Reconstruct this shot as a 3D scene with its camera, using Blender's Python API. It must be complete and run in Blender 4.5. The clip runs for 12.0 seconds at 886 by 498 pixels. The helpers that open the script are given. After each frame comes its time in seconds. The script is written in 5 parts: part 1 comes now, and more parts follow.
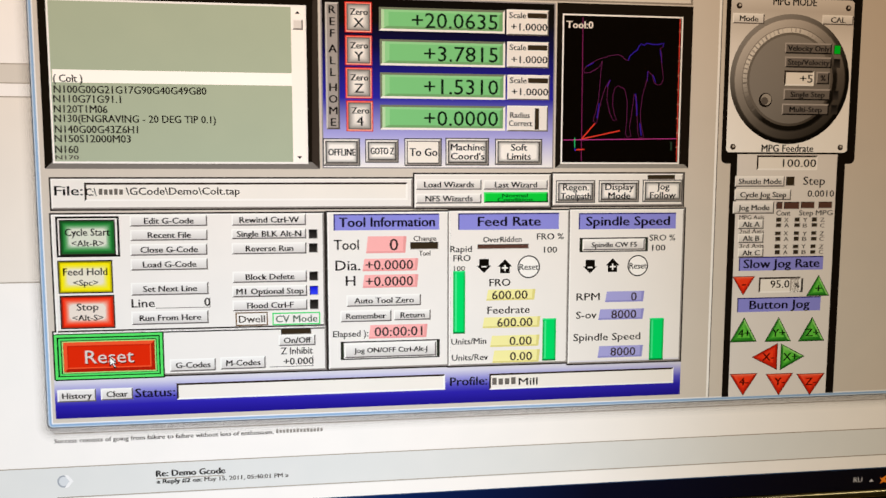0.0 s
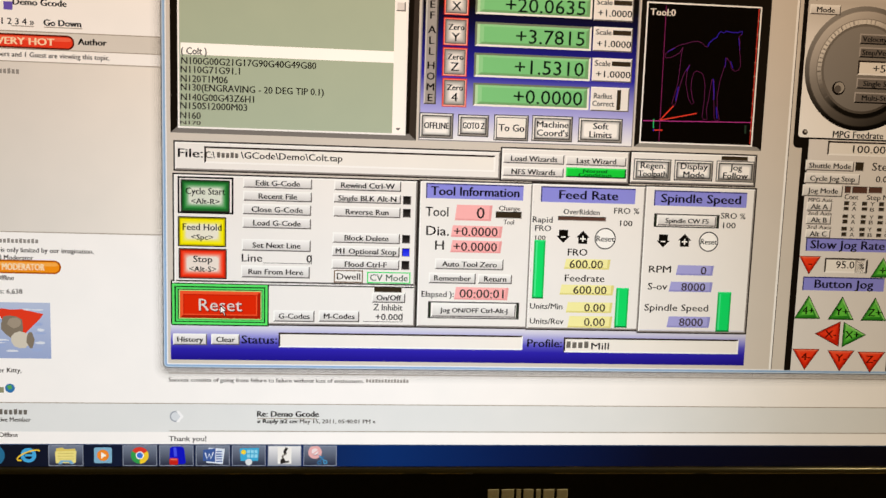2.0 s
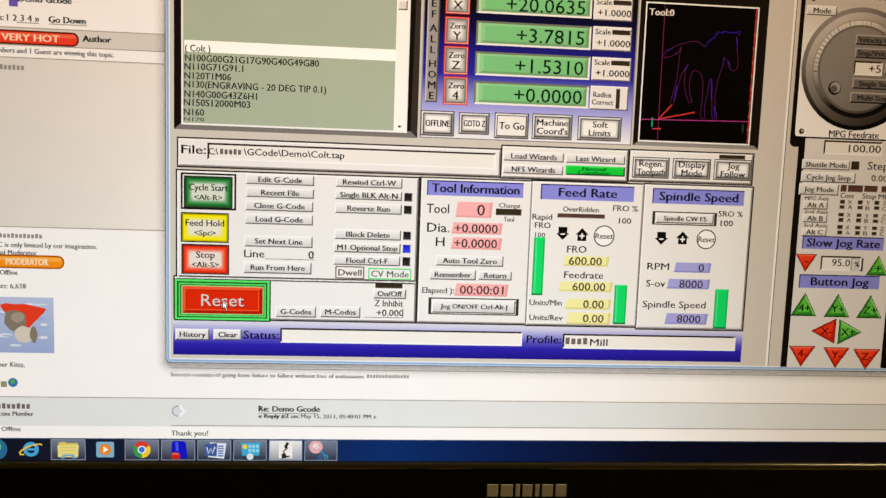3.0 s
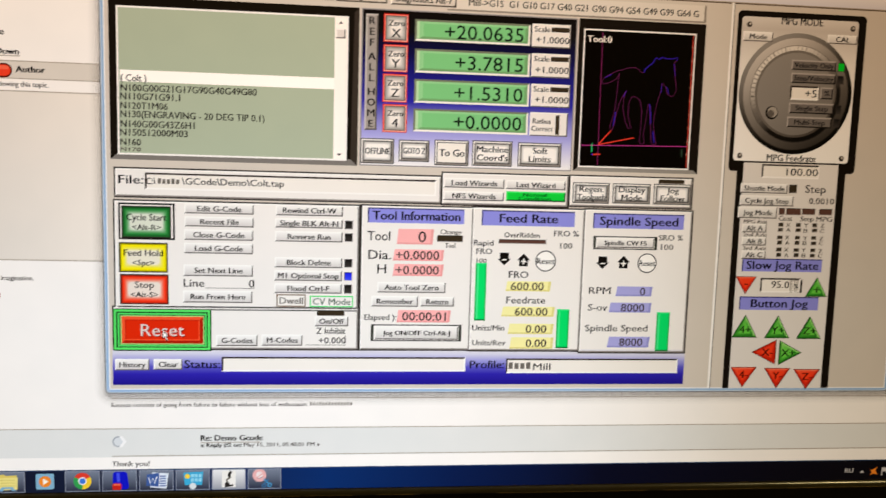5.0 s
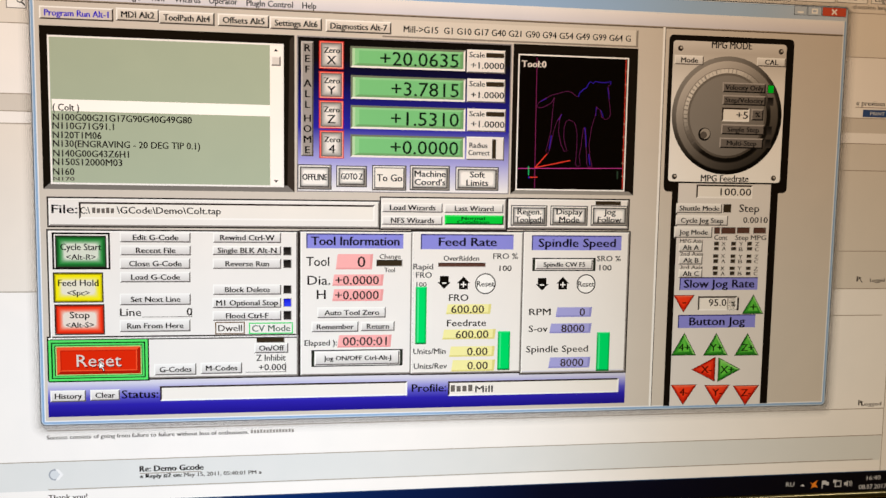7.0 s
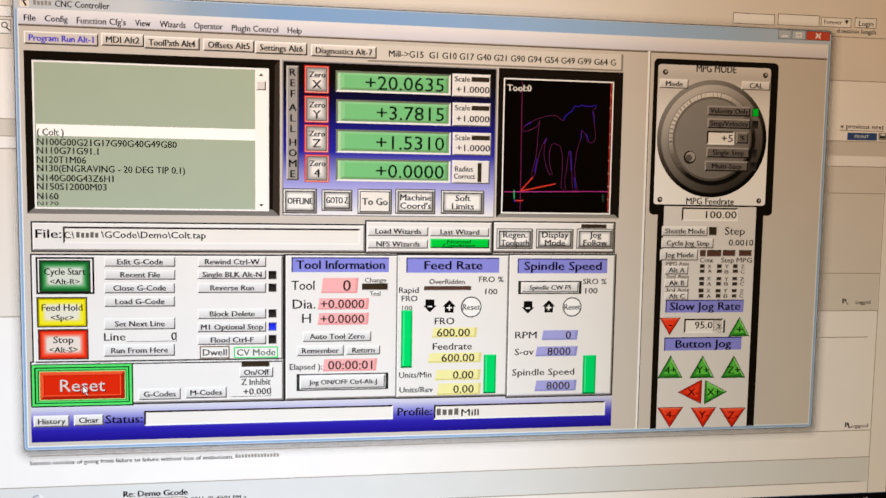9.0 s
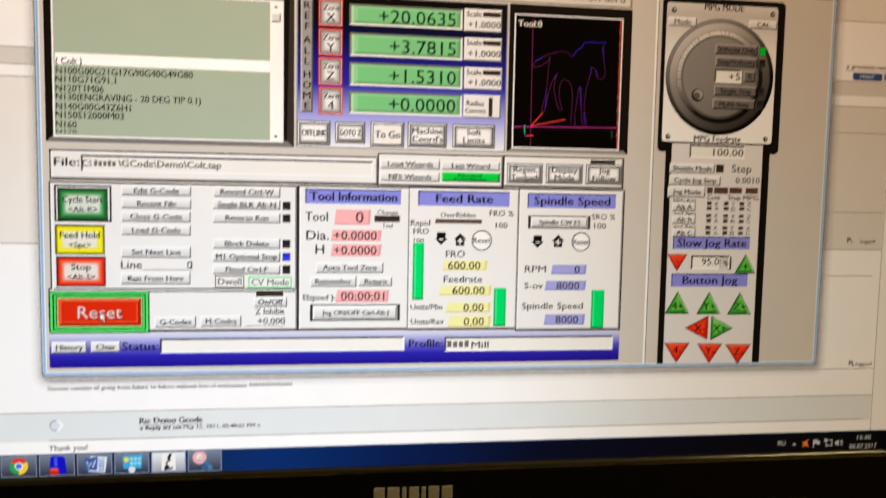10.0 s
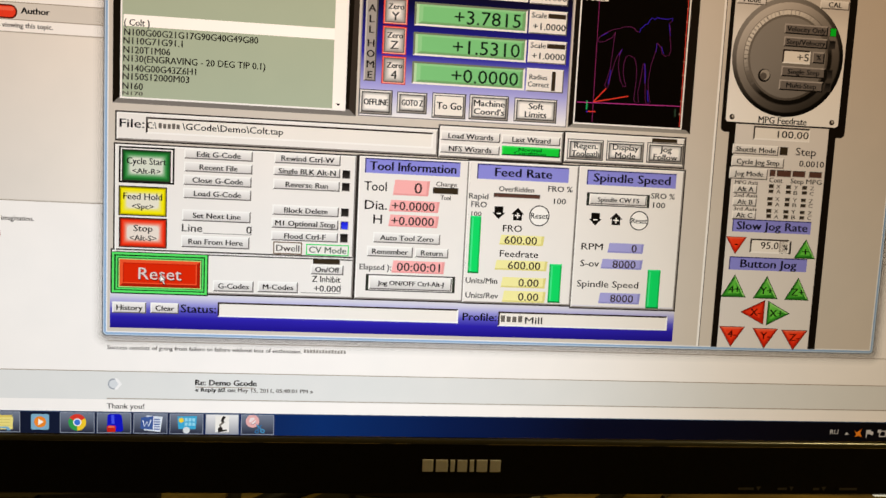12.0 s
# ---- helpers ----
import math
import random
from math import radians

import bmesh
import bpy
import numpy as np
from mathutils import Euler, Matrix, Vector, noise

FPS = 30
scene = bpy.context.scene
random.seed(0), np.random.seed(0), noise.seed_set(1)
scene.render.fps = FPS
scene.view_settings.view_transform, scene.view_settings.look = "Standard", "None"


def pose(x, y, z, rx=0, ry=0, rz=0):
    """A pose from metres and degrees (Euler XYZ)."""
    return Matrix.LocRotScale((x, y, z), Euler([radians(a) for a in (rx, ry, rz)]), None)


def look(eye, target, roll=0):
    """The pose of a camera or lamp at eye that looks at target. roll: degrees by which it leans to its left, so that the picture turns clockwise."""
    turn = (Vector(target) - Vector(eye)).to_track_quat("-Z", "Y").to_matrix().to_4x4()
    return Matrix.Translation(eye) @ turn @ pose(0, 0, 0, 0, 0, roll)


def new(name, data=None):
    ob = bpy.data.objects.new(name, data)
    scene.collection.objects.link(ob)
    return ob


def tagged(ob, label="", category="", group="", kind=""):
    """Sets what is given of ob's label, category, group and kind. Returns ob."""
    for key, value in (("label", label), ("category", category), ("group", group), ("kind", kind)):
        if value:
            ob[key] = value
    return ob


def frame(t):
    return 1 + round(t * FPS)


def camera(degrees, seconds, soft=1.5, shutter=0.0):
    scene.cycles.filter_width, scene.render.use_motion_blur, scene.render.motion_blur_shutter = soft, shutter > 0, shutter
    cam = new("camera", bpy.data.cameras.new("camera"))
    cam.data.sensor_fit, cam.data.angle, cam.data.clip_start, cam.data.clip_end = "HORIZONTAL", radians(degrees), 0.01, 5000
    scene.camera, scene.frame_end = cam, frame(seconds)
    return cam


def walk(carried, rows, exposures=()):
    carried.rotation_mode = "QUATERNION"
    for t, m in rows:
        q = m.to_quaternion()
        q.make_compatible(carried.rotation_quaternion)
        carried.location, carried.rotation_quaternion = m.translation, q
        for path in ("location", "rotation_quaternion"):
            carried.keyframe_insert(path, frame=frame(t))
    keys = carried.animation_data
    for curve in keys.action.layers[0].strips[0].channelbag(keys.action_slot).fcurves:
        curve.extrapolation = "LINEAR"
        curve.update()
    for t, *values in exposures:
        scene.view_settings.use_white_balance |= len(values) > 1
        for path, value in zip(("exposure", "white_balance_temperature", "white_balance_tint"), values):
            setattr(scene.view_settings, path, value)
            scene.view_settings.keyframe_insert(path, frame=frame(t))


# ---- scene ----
cam = camera(58.5, 12.0, soft=1.41, shutter=0.5)
PATH = [
    (0, (-0.0568, -0.3506, 1.0109), (0.0799, 0.6347, 0.9087), 0.08),
    (0.5, (-0.0629, -0.3555, 1.0131), (0.0644, 0.6304, 0.9045), 0.41),
    (1, (-0.0718, -0.3621, 1.0101), (0.0338, 0.6263, 0.9013), 1.11),
    (1.5, (-0.0774, -0.3699, 1.0059), (0.0153, 0.6200, 0.8979), 1.64),
    (2, (-0.0792, -0.3771, 1.0017), (0.0032, 0.6132, 0.8896), 1.82),
    (2.5, (-0.0826, -0.3801, 0.9989), (0.0051, 0.6106, 0.8941), 2.03),
    (4.3, (-0.0740, -0.3814, 1.0003), (0.0112, 0.6074, 0.8778), 1.98),
    (4.5, (-0.0724, -0.3816, 1.0034), (0.0187, 0.6069, 0.8829), 1.87),
    (5, (-0.0622, -0.3819, 1.0128), (0.0472, 0.6062, 0.9047), 1.66),
    (5.5, (-0.0531, -0.3825, 1.0138), (0.0741, 0.6046, 0.9166), 1.14),
    (6, (-0.0518, -0.3831, 1.0131), (0.0801, 0.6039, 0.9208), 1.03),
    (6.5, (-0.0478, -0.3837, 1.0155), (0.0908, 0.6027, 0.9274), 1.02),
    (7, (-0.0453, -0.3853, 1.0178), (0.0956, 0.6007, 0.9292), 0.92),
    (9, (-0.0402, -0.3854, 1.0247), (0.1055, 0.6010, 0.9482), 0.91),
    (9.5, (-0.0379, -0.3880, 1.0322), (0.1083, 0.5985, 0.9593), 0.94),
    (10, (-0.0465, -0.3928, 0.9943), (0.0995, 0.5931, 0.9117), 1.10),
    (10.2, (-0.0514, -0.3901, 0.9888), (0.0809, 0.5950, 0.8787), 1.71),
    (10.5, (-0.0617, -0.3888, 0.9789), (0.0572, 0.5976, 0.8653), 2.24),
    (11, (-0.0626, -0.3879, 0.9827), (0.0437, 0.6002, 0.8719), 2.79),
    (11.5, (-0.0634, -0.3889, 0.9861), (0.0456, 0.5990, 0.8760), 2.83),
    (12, (-0.0618, -0.3903, 0.9878), (0.0529, 0.5978, 0.8852), 2.87),
]
# the film camera's own white balance and exposure drift a little
BALANCE = [(0, 0.0, 6400, 10), (2.5, -0.03, 6620, 10), (4.5, 0.0, 6480, 10), (7, 0.02, 6330, 10), (9.5, 0.06, 6150, 11), (10.5, 0.0, 6480, 10), (12, -0.05, 6580, 10)]
walk(cam, [(t, look(eye, target, roll)) for t, eye, target, roll in PATH], BALANCE)

# ---- world and lamps: a dim room at evening, one warm ceiling lamp ----
world = bpy.data.worlds.new("room_world")
scene.world = world
world.use_nodes = True
world.node_tree.nodes["Background"].inputs[0].default_value = (0.32, 0.21, 0.08, 1)
world.node_tree.nodes["Background"].inputs[1].default_value = 0.035


def area_lamp(name, eye, target, size, watts, colour):
    data = bpy.data.lights.new(name, "AREA")
    data.shape, data.size, data.energy, data.color = "DISK", size, watts, colour
    ob = new(name, data)
    ob.matrix_world = look(eye, target)
    return ob


area_lamp("ceiling_lamp", (1.20, -0.28, 2.35), (0.3, 0.2, 0.72), 0.35, 16.0, (1.0, 0.77, 0.34))

# ---- the display's own coordinates: 1920 x 1080 dots, u to the right, v down ----
PITCH = 0.000277
SCREEN_Z = 1.0
LAYER = 0.0001
BASE = Vector((0.0, 0.075, 0.72))


def dot(u, v, layer=0.0):
    return Vector(((u - 960) * PITCH, -layer * LAYER, SCREEN_Z - (v - 540) * PITCH))


def tone(r, g, b):
    """Linear colour from 0..255 display values."""
    return tuple((c / 255 / 12.92) if c <= 10 else ((c / 255 + 0.055) / 1.055) ** 2.4 for c in (r, g, b))


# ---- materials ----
def view_angle_tint():
    """Viewing-angle colour shift painted into the display's emission: neutral low on one side, yellower and dimmer
    towards the other side and the top; plus slight uneven backlight.
    """
    g = bpy.data.node_groups.new("view_angle_tint", "ShaderNodeTree")
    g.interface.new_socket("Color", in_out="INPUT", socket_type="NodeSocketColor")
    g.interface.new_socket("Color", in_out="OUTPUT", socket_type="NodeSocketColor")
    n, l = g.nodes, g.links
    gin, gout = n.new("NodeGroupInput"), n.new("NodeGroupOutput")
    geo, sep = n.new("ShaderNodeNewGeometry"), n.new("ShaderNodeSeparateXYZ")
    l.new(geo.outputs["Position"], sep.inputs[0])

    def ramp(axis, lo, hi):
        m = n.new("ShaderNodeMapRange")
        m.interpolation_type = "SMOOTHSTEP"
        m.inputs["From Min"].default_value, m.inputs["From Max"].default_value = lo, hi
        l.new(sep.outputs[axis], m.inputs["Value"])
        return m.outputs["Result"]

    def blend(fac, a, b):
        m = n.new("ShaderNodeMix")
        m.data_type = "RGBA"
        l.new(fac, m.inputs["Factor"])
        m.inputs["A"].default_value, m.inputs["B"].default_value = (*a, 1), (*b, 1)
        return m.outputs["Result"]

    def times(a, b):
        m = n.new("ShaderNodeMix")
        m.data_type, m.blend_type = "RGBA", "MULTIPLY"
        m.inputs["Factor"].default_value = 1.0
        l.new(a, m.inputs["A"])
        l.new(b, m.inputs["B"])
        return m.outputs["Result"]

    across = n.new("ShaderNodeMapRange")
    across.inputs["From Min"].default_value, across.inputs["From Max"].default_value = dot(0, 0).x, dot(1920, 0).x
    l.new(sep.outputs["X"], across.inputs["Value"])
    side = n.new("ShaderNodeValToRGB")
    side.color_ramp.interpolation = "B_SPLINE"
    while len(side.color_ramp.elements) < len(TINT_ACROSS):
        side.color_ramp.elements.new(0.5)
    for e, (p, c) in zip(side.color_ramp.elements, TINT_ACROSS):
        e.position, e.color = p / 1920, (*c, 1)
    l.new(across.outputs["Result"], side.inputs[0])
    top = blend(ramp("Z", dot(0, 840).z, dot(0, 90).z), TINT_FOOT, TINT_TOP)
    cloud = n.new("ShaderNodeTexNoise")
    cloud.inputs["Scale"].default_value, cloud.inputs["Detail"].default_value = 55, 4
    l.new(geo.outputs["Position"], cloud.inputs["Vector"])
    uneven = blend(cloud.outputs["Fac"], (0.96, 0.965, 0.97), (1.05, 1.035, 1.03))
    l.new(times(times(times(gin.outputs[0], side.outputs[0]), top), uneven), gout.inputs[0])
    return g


# viewing-angle dimming and yellowing, fixed by position in the emission colour
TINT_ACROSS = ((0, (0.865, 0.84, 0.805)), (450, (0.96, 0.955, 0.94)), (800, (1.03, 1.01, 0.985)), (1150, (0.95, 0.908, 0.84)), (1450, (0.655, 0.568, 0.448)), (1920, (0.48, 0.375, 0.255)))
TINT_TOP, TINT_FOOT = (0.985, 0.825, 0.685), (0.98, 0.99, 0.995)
TINT = view_angle_tint()
SHOWN = {}


def shown(*rgb, low=None, alpha=1.0, glow=1.0):
    """A colour that the display shows; low: a second colour at the bottom edge."""
    key = (rgb, low, alpha, glow)
    if key in SHOWN:
        return SHOWN[key]
    m = bpy.data.materials.new("display_colour")
    m.use_nodes = True
    n, l = m.node_tree.nodes, m.node_tree.links
    b = n["Principled BSDF"]
    b.inputs["Base Color"].default_value = (0.005, 0.005, 0.005, 1)
    b.inputs["Roughness"].default_value = 0.42
    b.inputs["Specular IOR Level"].default_value = 0.12
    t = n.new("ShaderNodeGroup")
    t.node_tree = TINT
    if low:
        co, sep, ramp = n.new("ShaderNodeTexCoord"), n.new("ShaderNodeSeparateXYZ"), n.new("ShaderNodeValToRGB")
        l.new(co.outputs["Generated"], sep.inputs[0])
        l.new(sep.outputs["Z"], ramp.inputs[0])
        ramp.color_ramp.elements[0].color, ramp.color_ramp.elements[1].color = (*tone(*low), 1), (*tone(*rgb), 1)
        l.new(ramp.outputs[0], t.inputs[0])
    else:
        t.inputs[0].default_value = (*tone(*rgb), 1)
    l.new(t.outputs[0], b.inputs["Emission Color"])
    b.inputs["Emission Strength"].default_value = glow
    b.inputs["Alpha"].default_value = alpha
    SHOWN[key] = m
    return m


def surface(name, colour, rough=0.5, metal=0.0, grain=0.0, scale=40.0, stretch=(1, 1, 1), bump=0.0, dark=None, stain=0.0, coat=0.0, spec=0.5):
    """A painted, wooden, plastic or paper surface with grain at two scales."""
    m = bpy.data.materials.new(name)
    m.use_nodes = True
    n, l = m.node_tree.nodes, m.node_tree.links
    b = n["Principled BSDF"]
    b.inputs["Roughness"].default_value, b.inputs["Metallic"].default_value = rough, metal
    b.inputs["Coat Weight"].default_value, b.inputs["Specular IOR Level"].default_value = coat, spec
    co, mp = n.new("ShaderNodeTexCoord"), n.new("ShaderNodeMapping")
    mp.inputs["Scale"].default_value = stretch
    l.new(co.outputs["Object"], mp.inputs[0])
    fine, broad = n.new("ShaderNodeTexNoise"), n.new("ShaderNodeTexNoise")
    fine.inputs["Scale"].default_value, broad.inputs["Scale"].default_value = scale, scale / 9
    fine.inputs["Detail"].default_value = 6
    l.new(mp.outputs[0], fine.inputs["Vector"])
    l.new(mp.outputs[0], broad.inputs["Vector"])
    mix = n.new("ShaderNodeMix")
    mix.data_type = "RGBA"
    d = dark or tuple(c * (1 - grain) for c in colour)
    mix.inputs["A"].default_value, mix.inputs["B"].default_value = (*d, 1), (*colour, 1)
    add = n.new("ShaderNodeMath")
    add.operation = "MULTIPLY_ADD"
    add.inputs[1].default_value = 1.0 + stain
    l.new(fine.outputs["Fac"], add.inputs[0])
    sub = n.new("ShaderNodeMath")
    sub.operation = "SUBTRACT"
    sub.inputs[1].default_value = 0.5 + stain / 2
    l.new(broad.outputs["Fac"], sub.inputs[0])
    l.new(sub.outputs[0], add.inputs[2])
    l.new(add.outputs[0], mix.inputs["Factor"])
    l.new(mix.outputs["Result"], b.inputs["Base Color"])
    if bump:
        bp = n.new("ShaderNodeBump")
        bp.inputs["Strength"].default_value, bp.inputs["Distance"].default_value = bump, 0.001
        l.new(fine.outputs["Fac"], bp.inputs["Height"])
        l.new(bp.outputs[0], b.inputs["Normal"])
    return m


BLACK_PLASTIC = surface("black_plastic", (0.0055, 0.0045, 0.0022), 0.5, spec=0.16, grain=0.3, scale=600, bump=0.08)
GLOSS_LIP = surface("bezel_lip", (0.045, 0.038, 0.018), 0.2, grain=0.2, scale=300, spec=0.34)
STAND_BLACK = surface("stand_plastic", (0.020, 0.018, 0.014), 0.30, grain=0.3, scale=300)
FOOT_BLACK = surface("stand_foot", (0.022, 0.018, 0.005), 0.5, grain=0.2, scale=300, spec=0.12)
SILVER = surface("silver_print", (0.86, 0.86, 0.86), 0.4, 0.0, grain=0.15, scale=500)
GREY_PRINT = surface("grey_print", (0.075, 0.07, 0.06), 0.5, grain=0.2, scale=500)
WOOD = surface("desk_wood", (0.32, 0.205, 0.028), 0.5, grain=0.75, scale=34, stretch=(0.5, 3.2, 1), bump=0.12, stain=1.1)
PAPER = surface("paper", (0.42, 0.29, 0.06), 0.8, grain=0.2, scale=90, bump=0.15, stain=0.4)
OLIVE_COVER = surface("olive_cover", (0.05, 0.037, 0.011), 0.6, grain=0.3, scale=80, bump=0.1)
CABLE = surface("cable_rubber", (0.010, 0.008, 0.005), 0.55, grain=0.3, scale=200, spec=0.2)
CONNECTOR = surface("connector_plastic", (0.36, 0.33, 0.20), 0.5, grain=0.15, scale=150)
WALL = surface("wall_paint", (0.46, 0.40, 0.30), 0.9, grain=0.12, scale=25, bump=0.1)
FLOOR = surface("floor_board", (0.24, 0.16, 0.09), 0.5, grain=0.4, scale=14, stretch=(1, 7, 1))
CEILING = surface("ceiling_paint", (0.72, 0.69, 0.62), 0.95, grain=0.06, scale=30)

POWER = bpy.data.materials.new("power_light")
POWER.use_nodes = True
POWER.node_tree.nodes["Principled BSDF"].inputs["Emission Color"].default_value = (1.0, 0.92, 0.7, 1)
POWER.node_tree.nodes["Principled BSDF"].inputs["Emission Strength"].default_value = 0.6

# colours of the display
INK, INK_GREY, INK_SOFT = shown(12, 9, 7), shown(32, 28, 25), shown(34, 32, 32)
BLOCK, BLOCK_PALE, INK_PAGE = shown(112, 106, 100), shown(150, 145, 140), shown(76, 70, 66)
BLACK_TEXT = shown(12, 10, 9)
CLIENT = shown(216, 208, 198)
PANEL, PANEL_EDGE, PANEL_LIGHT = shown(245, 242, 239), shown(44, 39, 36), shown(255, 254, 252)
FIELD, FIELD_DARK = shown(247, 243, 237), shown(46, 36, 30)
FACE, FACE_LIGHT, FACE_DARK = shown(253, 252, 251, low=(214, 211, 209)), shown(255, 255, 253), shown(104, 98, 95)
GREEN_DARK, FACE_GREEN = (shown(30, 104, 44), (38, 134, 56)), (222, 228, 214)
YELLOW, FACE_YELLOW = (shown(244, 228, 4), (252, 240, 12)), (238, 234, 216)
RED_BRIGHT, FACE_RED = (shown(238, 44, 18), (250, 62, 30)), (240, 228, 218)
BLUE_LED, GREEN_LED = shown(16, 28, 236), shown(0, 214, 44)
OLIVE, BROWN, BROWN_DARK = shown(56, 46, 32), shown(120, 96, 70), shown(92, 62, 52)
GREEN_LINE = shown(64, 224, 110)
PINK, YELLOW_PALE, BLUE_PALE = shown(255, 184, 184), shown(250, 245, 172), shown(172, 172, 232)
HEADER, HEADER_DARK = shown(144, 146, 232), shown(40, 38, 110)
PAGE, PAGE_GREY, PAGE_HEAD = shown(255, 252, 250), shown(228, 222, 214), shown(222, 216, 208)
PAGE_BAND, PAGE_LINE = shown(231, 233, 233), shown(172, 162, 150)
NAVY, NAVY_BTN, GREY_BTN = shown(78, 84, 104), shown(58, 84, 138), shown(150, 150, 150)
RED_PILL, ORANGE = shown(240, 66, 40), shown(250, 150, 26)
RED_JOG, GREEN_JOG = shown(244, 60, 30), shown(86, 190, 60)
STEEL_DARK, STEEL_LIGHT = shown(44, 40, 38), shown(240, 239, 237)
AERO, AERO_LIGHT, AERO_EDGE = shown(150, 184, 224), shown(206, 222, 240), shown(84, 92, 104)


# ---- builders ----
def world_of(ob):
    if ob is None:
        return Matrix.Identity(4)
    return (world_of(ob.parent) @ ob.matrix_parent_inverse if ob.parent else Matrix.Identity(4)) @ ob.matrix_basis


def part(name, bm, material, parent, label="", smooth=False):
    me = bpy.data.meshes.new(name)
    bm.to_mesh(me)
    bm.free()
    for m in material if isinstance(material, (list, tuple)) else [material]:
        me.materials.append(m)
    if smooth:
        me.polygons.foreach_set("use_smooth", [True] * len(me.polygons))
    ob = new(name, me)
    if parent is not None:
        ob.parent = parent
        ob.matrix_parent_inverse = world_of(parent).inverted()
    return tagged(ob, label) if label else ob


def box(lo, hi, bevel=0.0, segments=2, bm=None, m=None):
    bm = bm or bmesh.new()
    lo, hi = Vector(lo), Vector(hi)
    made = bmesh.ops.create_cube(bm, size=1, matrix=(m or Matrix.Identity(4)) @ Matrix.LocRotScale((lo + hi) / 2, None, hi - lo))
    if bevel:
        edges = list({e for v in made["verts"] for e in v.link_edges})
        bmesh.ops.bevel(bm, geom=edges, offset=bevel, segments=segments, affect="EDGES", profile=0.6)
    return bm


def tube(points, radius, sides=10, bm=None):
    """A round cable through the points, smoothed."""
    bm = bm or bmesh.new()
    pts = [Vector(p) for p in points]
    fine = []
    for i in range(len(pts) - 1):
        p0, p1, p2, p3 = pts[max(i - 1, 0)], pts[i], pts[i + 1], pts[min(i + 2, len(pts) - 1)]
        for k in range(8):
            t = k / 8
            fine.append(0.5 * (2 * p1 + (p2 - p0) * t + (2 * p0 - 5 * p1 + 4 * p2 - p3) * t * t + (3 * p1 - p0 - 3 * p2 + p3) * t ** 3))
    fine.append(pts[-1])
    rings = []
    for i, p in enumerate(fine):
        d = (fine[min(i + 1, len(fine) - 1)] - fine[max(i - 1, 0)]).normalized()
        s = d.cross(Vector((0, 0, 1)) if abs(d.z) < 0.9 else Vector((1, 0, 0))).normalized()
        u = s.cross(d)
        rings.append([bm.verts.new(p + radius * (math.cos(a) * s + math.sin(a) * u)) for a in (2 * math.pi * k / sides for k in range(sides))])
    for a, b in zip(rings, rings[1:]):
        for k in range(sides):
            bm.faces.new((a[k], a[(k + 1) % sides], b[(k + 1) % sides], b[k]))
    bm.faces.new(rings[0][::-1])
    bm.faces.new(rings[-1])
    bmesh.ops.recalc_face_normals(bm, faces=bm.faces)
    return bm


def outline(bm, points, layer, index=0):
    """A flat face of the display through (u, v) points."""
    f = bm.faces.new([bm.verts.new(dot(u, v, layer)) for u, v in points])
    f.normal_update()
    if f.normal.y > 0:
        f.normal_flip()
    f.material_index = index
    return f


def quad(bm, u0, v0, u1, v1, layer, index=0):
    return outline(bm, ((u0, v0), (u1, v0), (u1, v1), (u0, v1)), layer, index)


def rounded(u0, v0, u1, v1, r, steps=6):
    pts = []
    for cu, cv, a0 in ((u1 - r, v0 + r, -90), (u1 - r, v1 - r, 0), (u0 + r, v1 - r, 90), (u0 + r, v0 + r, 180)):
        pts += [(cu + r * math.cos(radians(a0 + 90 * k / steps)), cv + r * math.sin(radians(a0 + 90 * k / steps))) for k in range(steps + 1)]
    return pts


def ring(bm, u0, v0, u1, v1, w, layer, index=0):
    quad(bm, u0, v0, u1, v0 + w, layer, index)
    quad(bm, u0, v1 - w, u1, v1, layer, index)
    quad(bm, u0, v0 + w, u0 + w, v1 - w, layer, index)
    quad(bm, u1 - w, v0 + w, u1, v1 - w, layer, index)


def edges(bm, u0, v0, u1, v1, w, layer, light, dark):
    """Lit edges above and on one side, shaded edges below and on the other, mitred."""
    outline(bm, ((u0, v0), (u1, v0), (u1 - w, v0 + w), (u0 + w, v0 + w)), layer, light)
    outline(bm, ((u0, v0), (u0 + w, v0 + w), (u0 + w, v1 - w), (u0, v1)), layer, light)
    outline(bm, ((u1, v0), (u1, v1), (u1 - w, v1 - w), (u1 - w, v0 + w)), layer, dark)
    outline(bm, ((u0, v1), (u0 + w, v1 - w), (u1 - w, v1 - w), (u1, v1)), layer, dark)


def disc(bm, u, v, r, layer, index=0, n=40, inner=0.0):
    ang = [2 * math.pi * k / n for k in range(n)]
    if not inner:
        return outline(bm, [(u + r * math.cos(a), v + r * math.sin(a)) for a in ang], layer, index)
    for a, b in zip(ang, ang[1:] + ang[:1]):
        outline(bm, ((u + r * math.cos(a), v + r * math.sin(a)), (u + r * math.cos(b), v + r * math.sin(b)), (u + inner * math.cos(b), v + inner * math.sin(b)), (u + inner * math.cos(a), v + inner * math.sin(a))), layer, index)


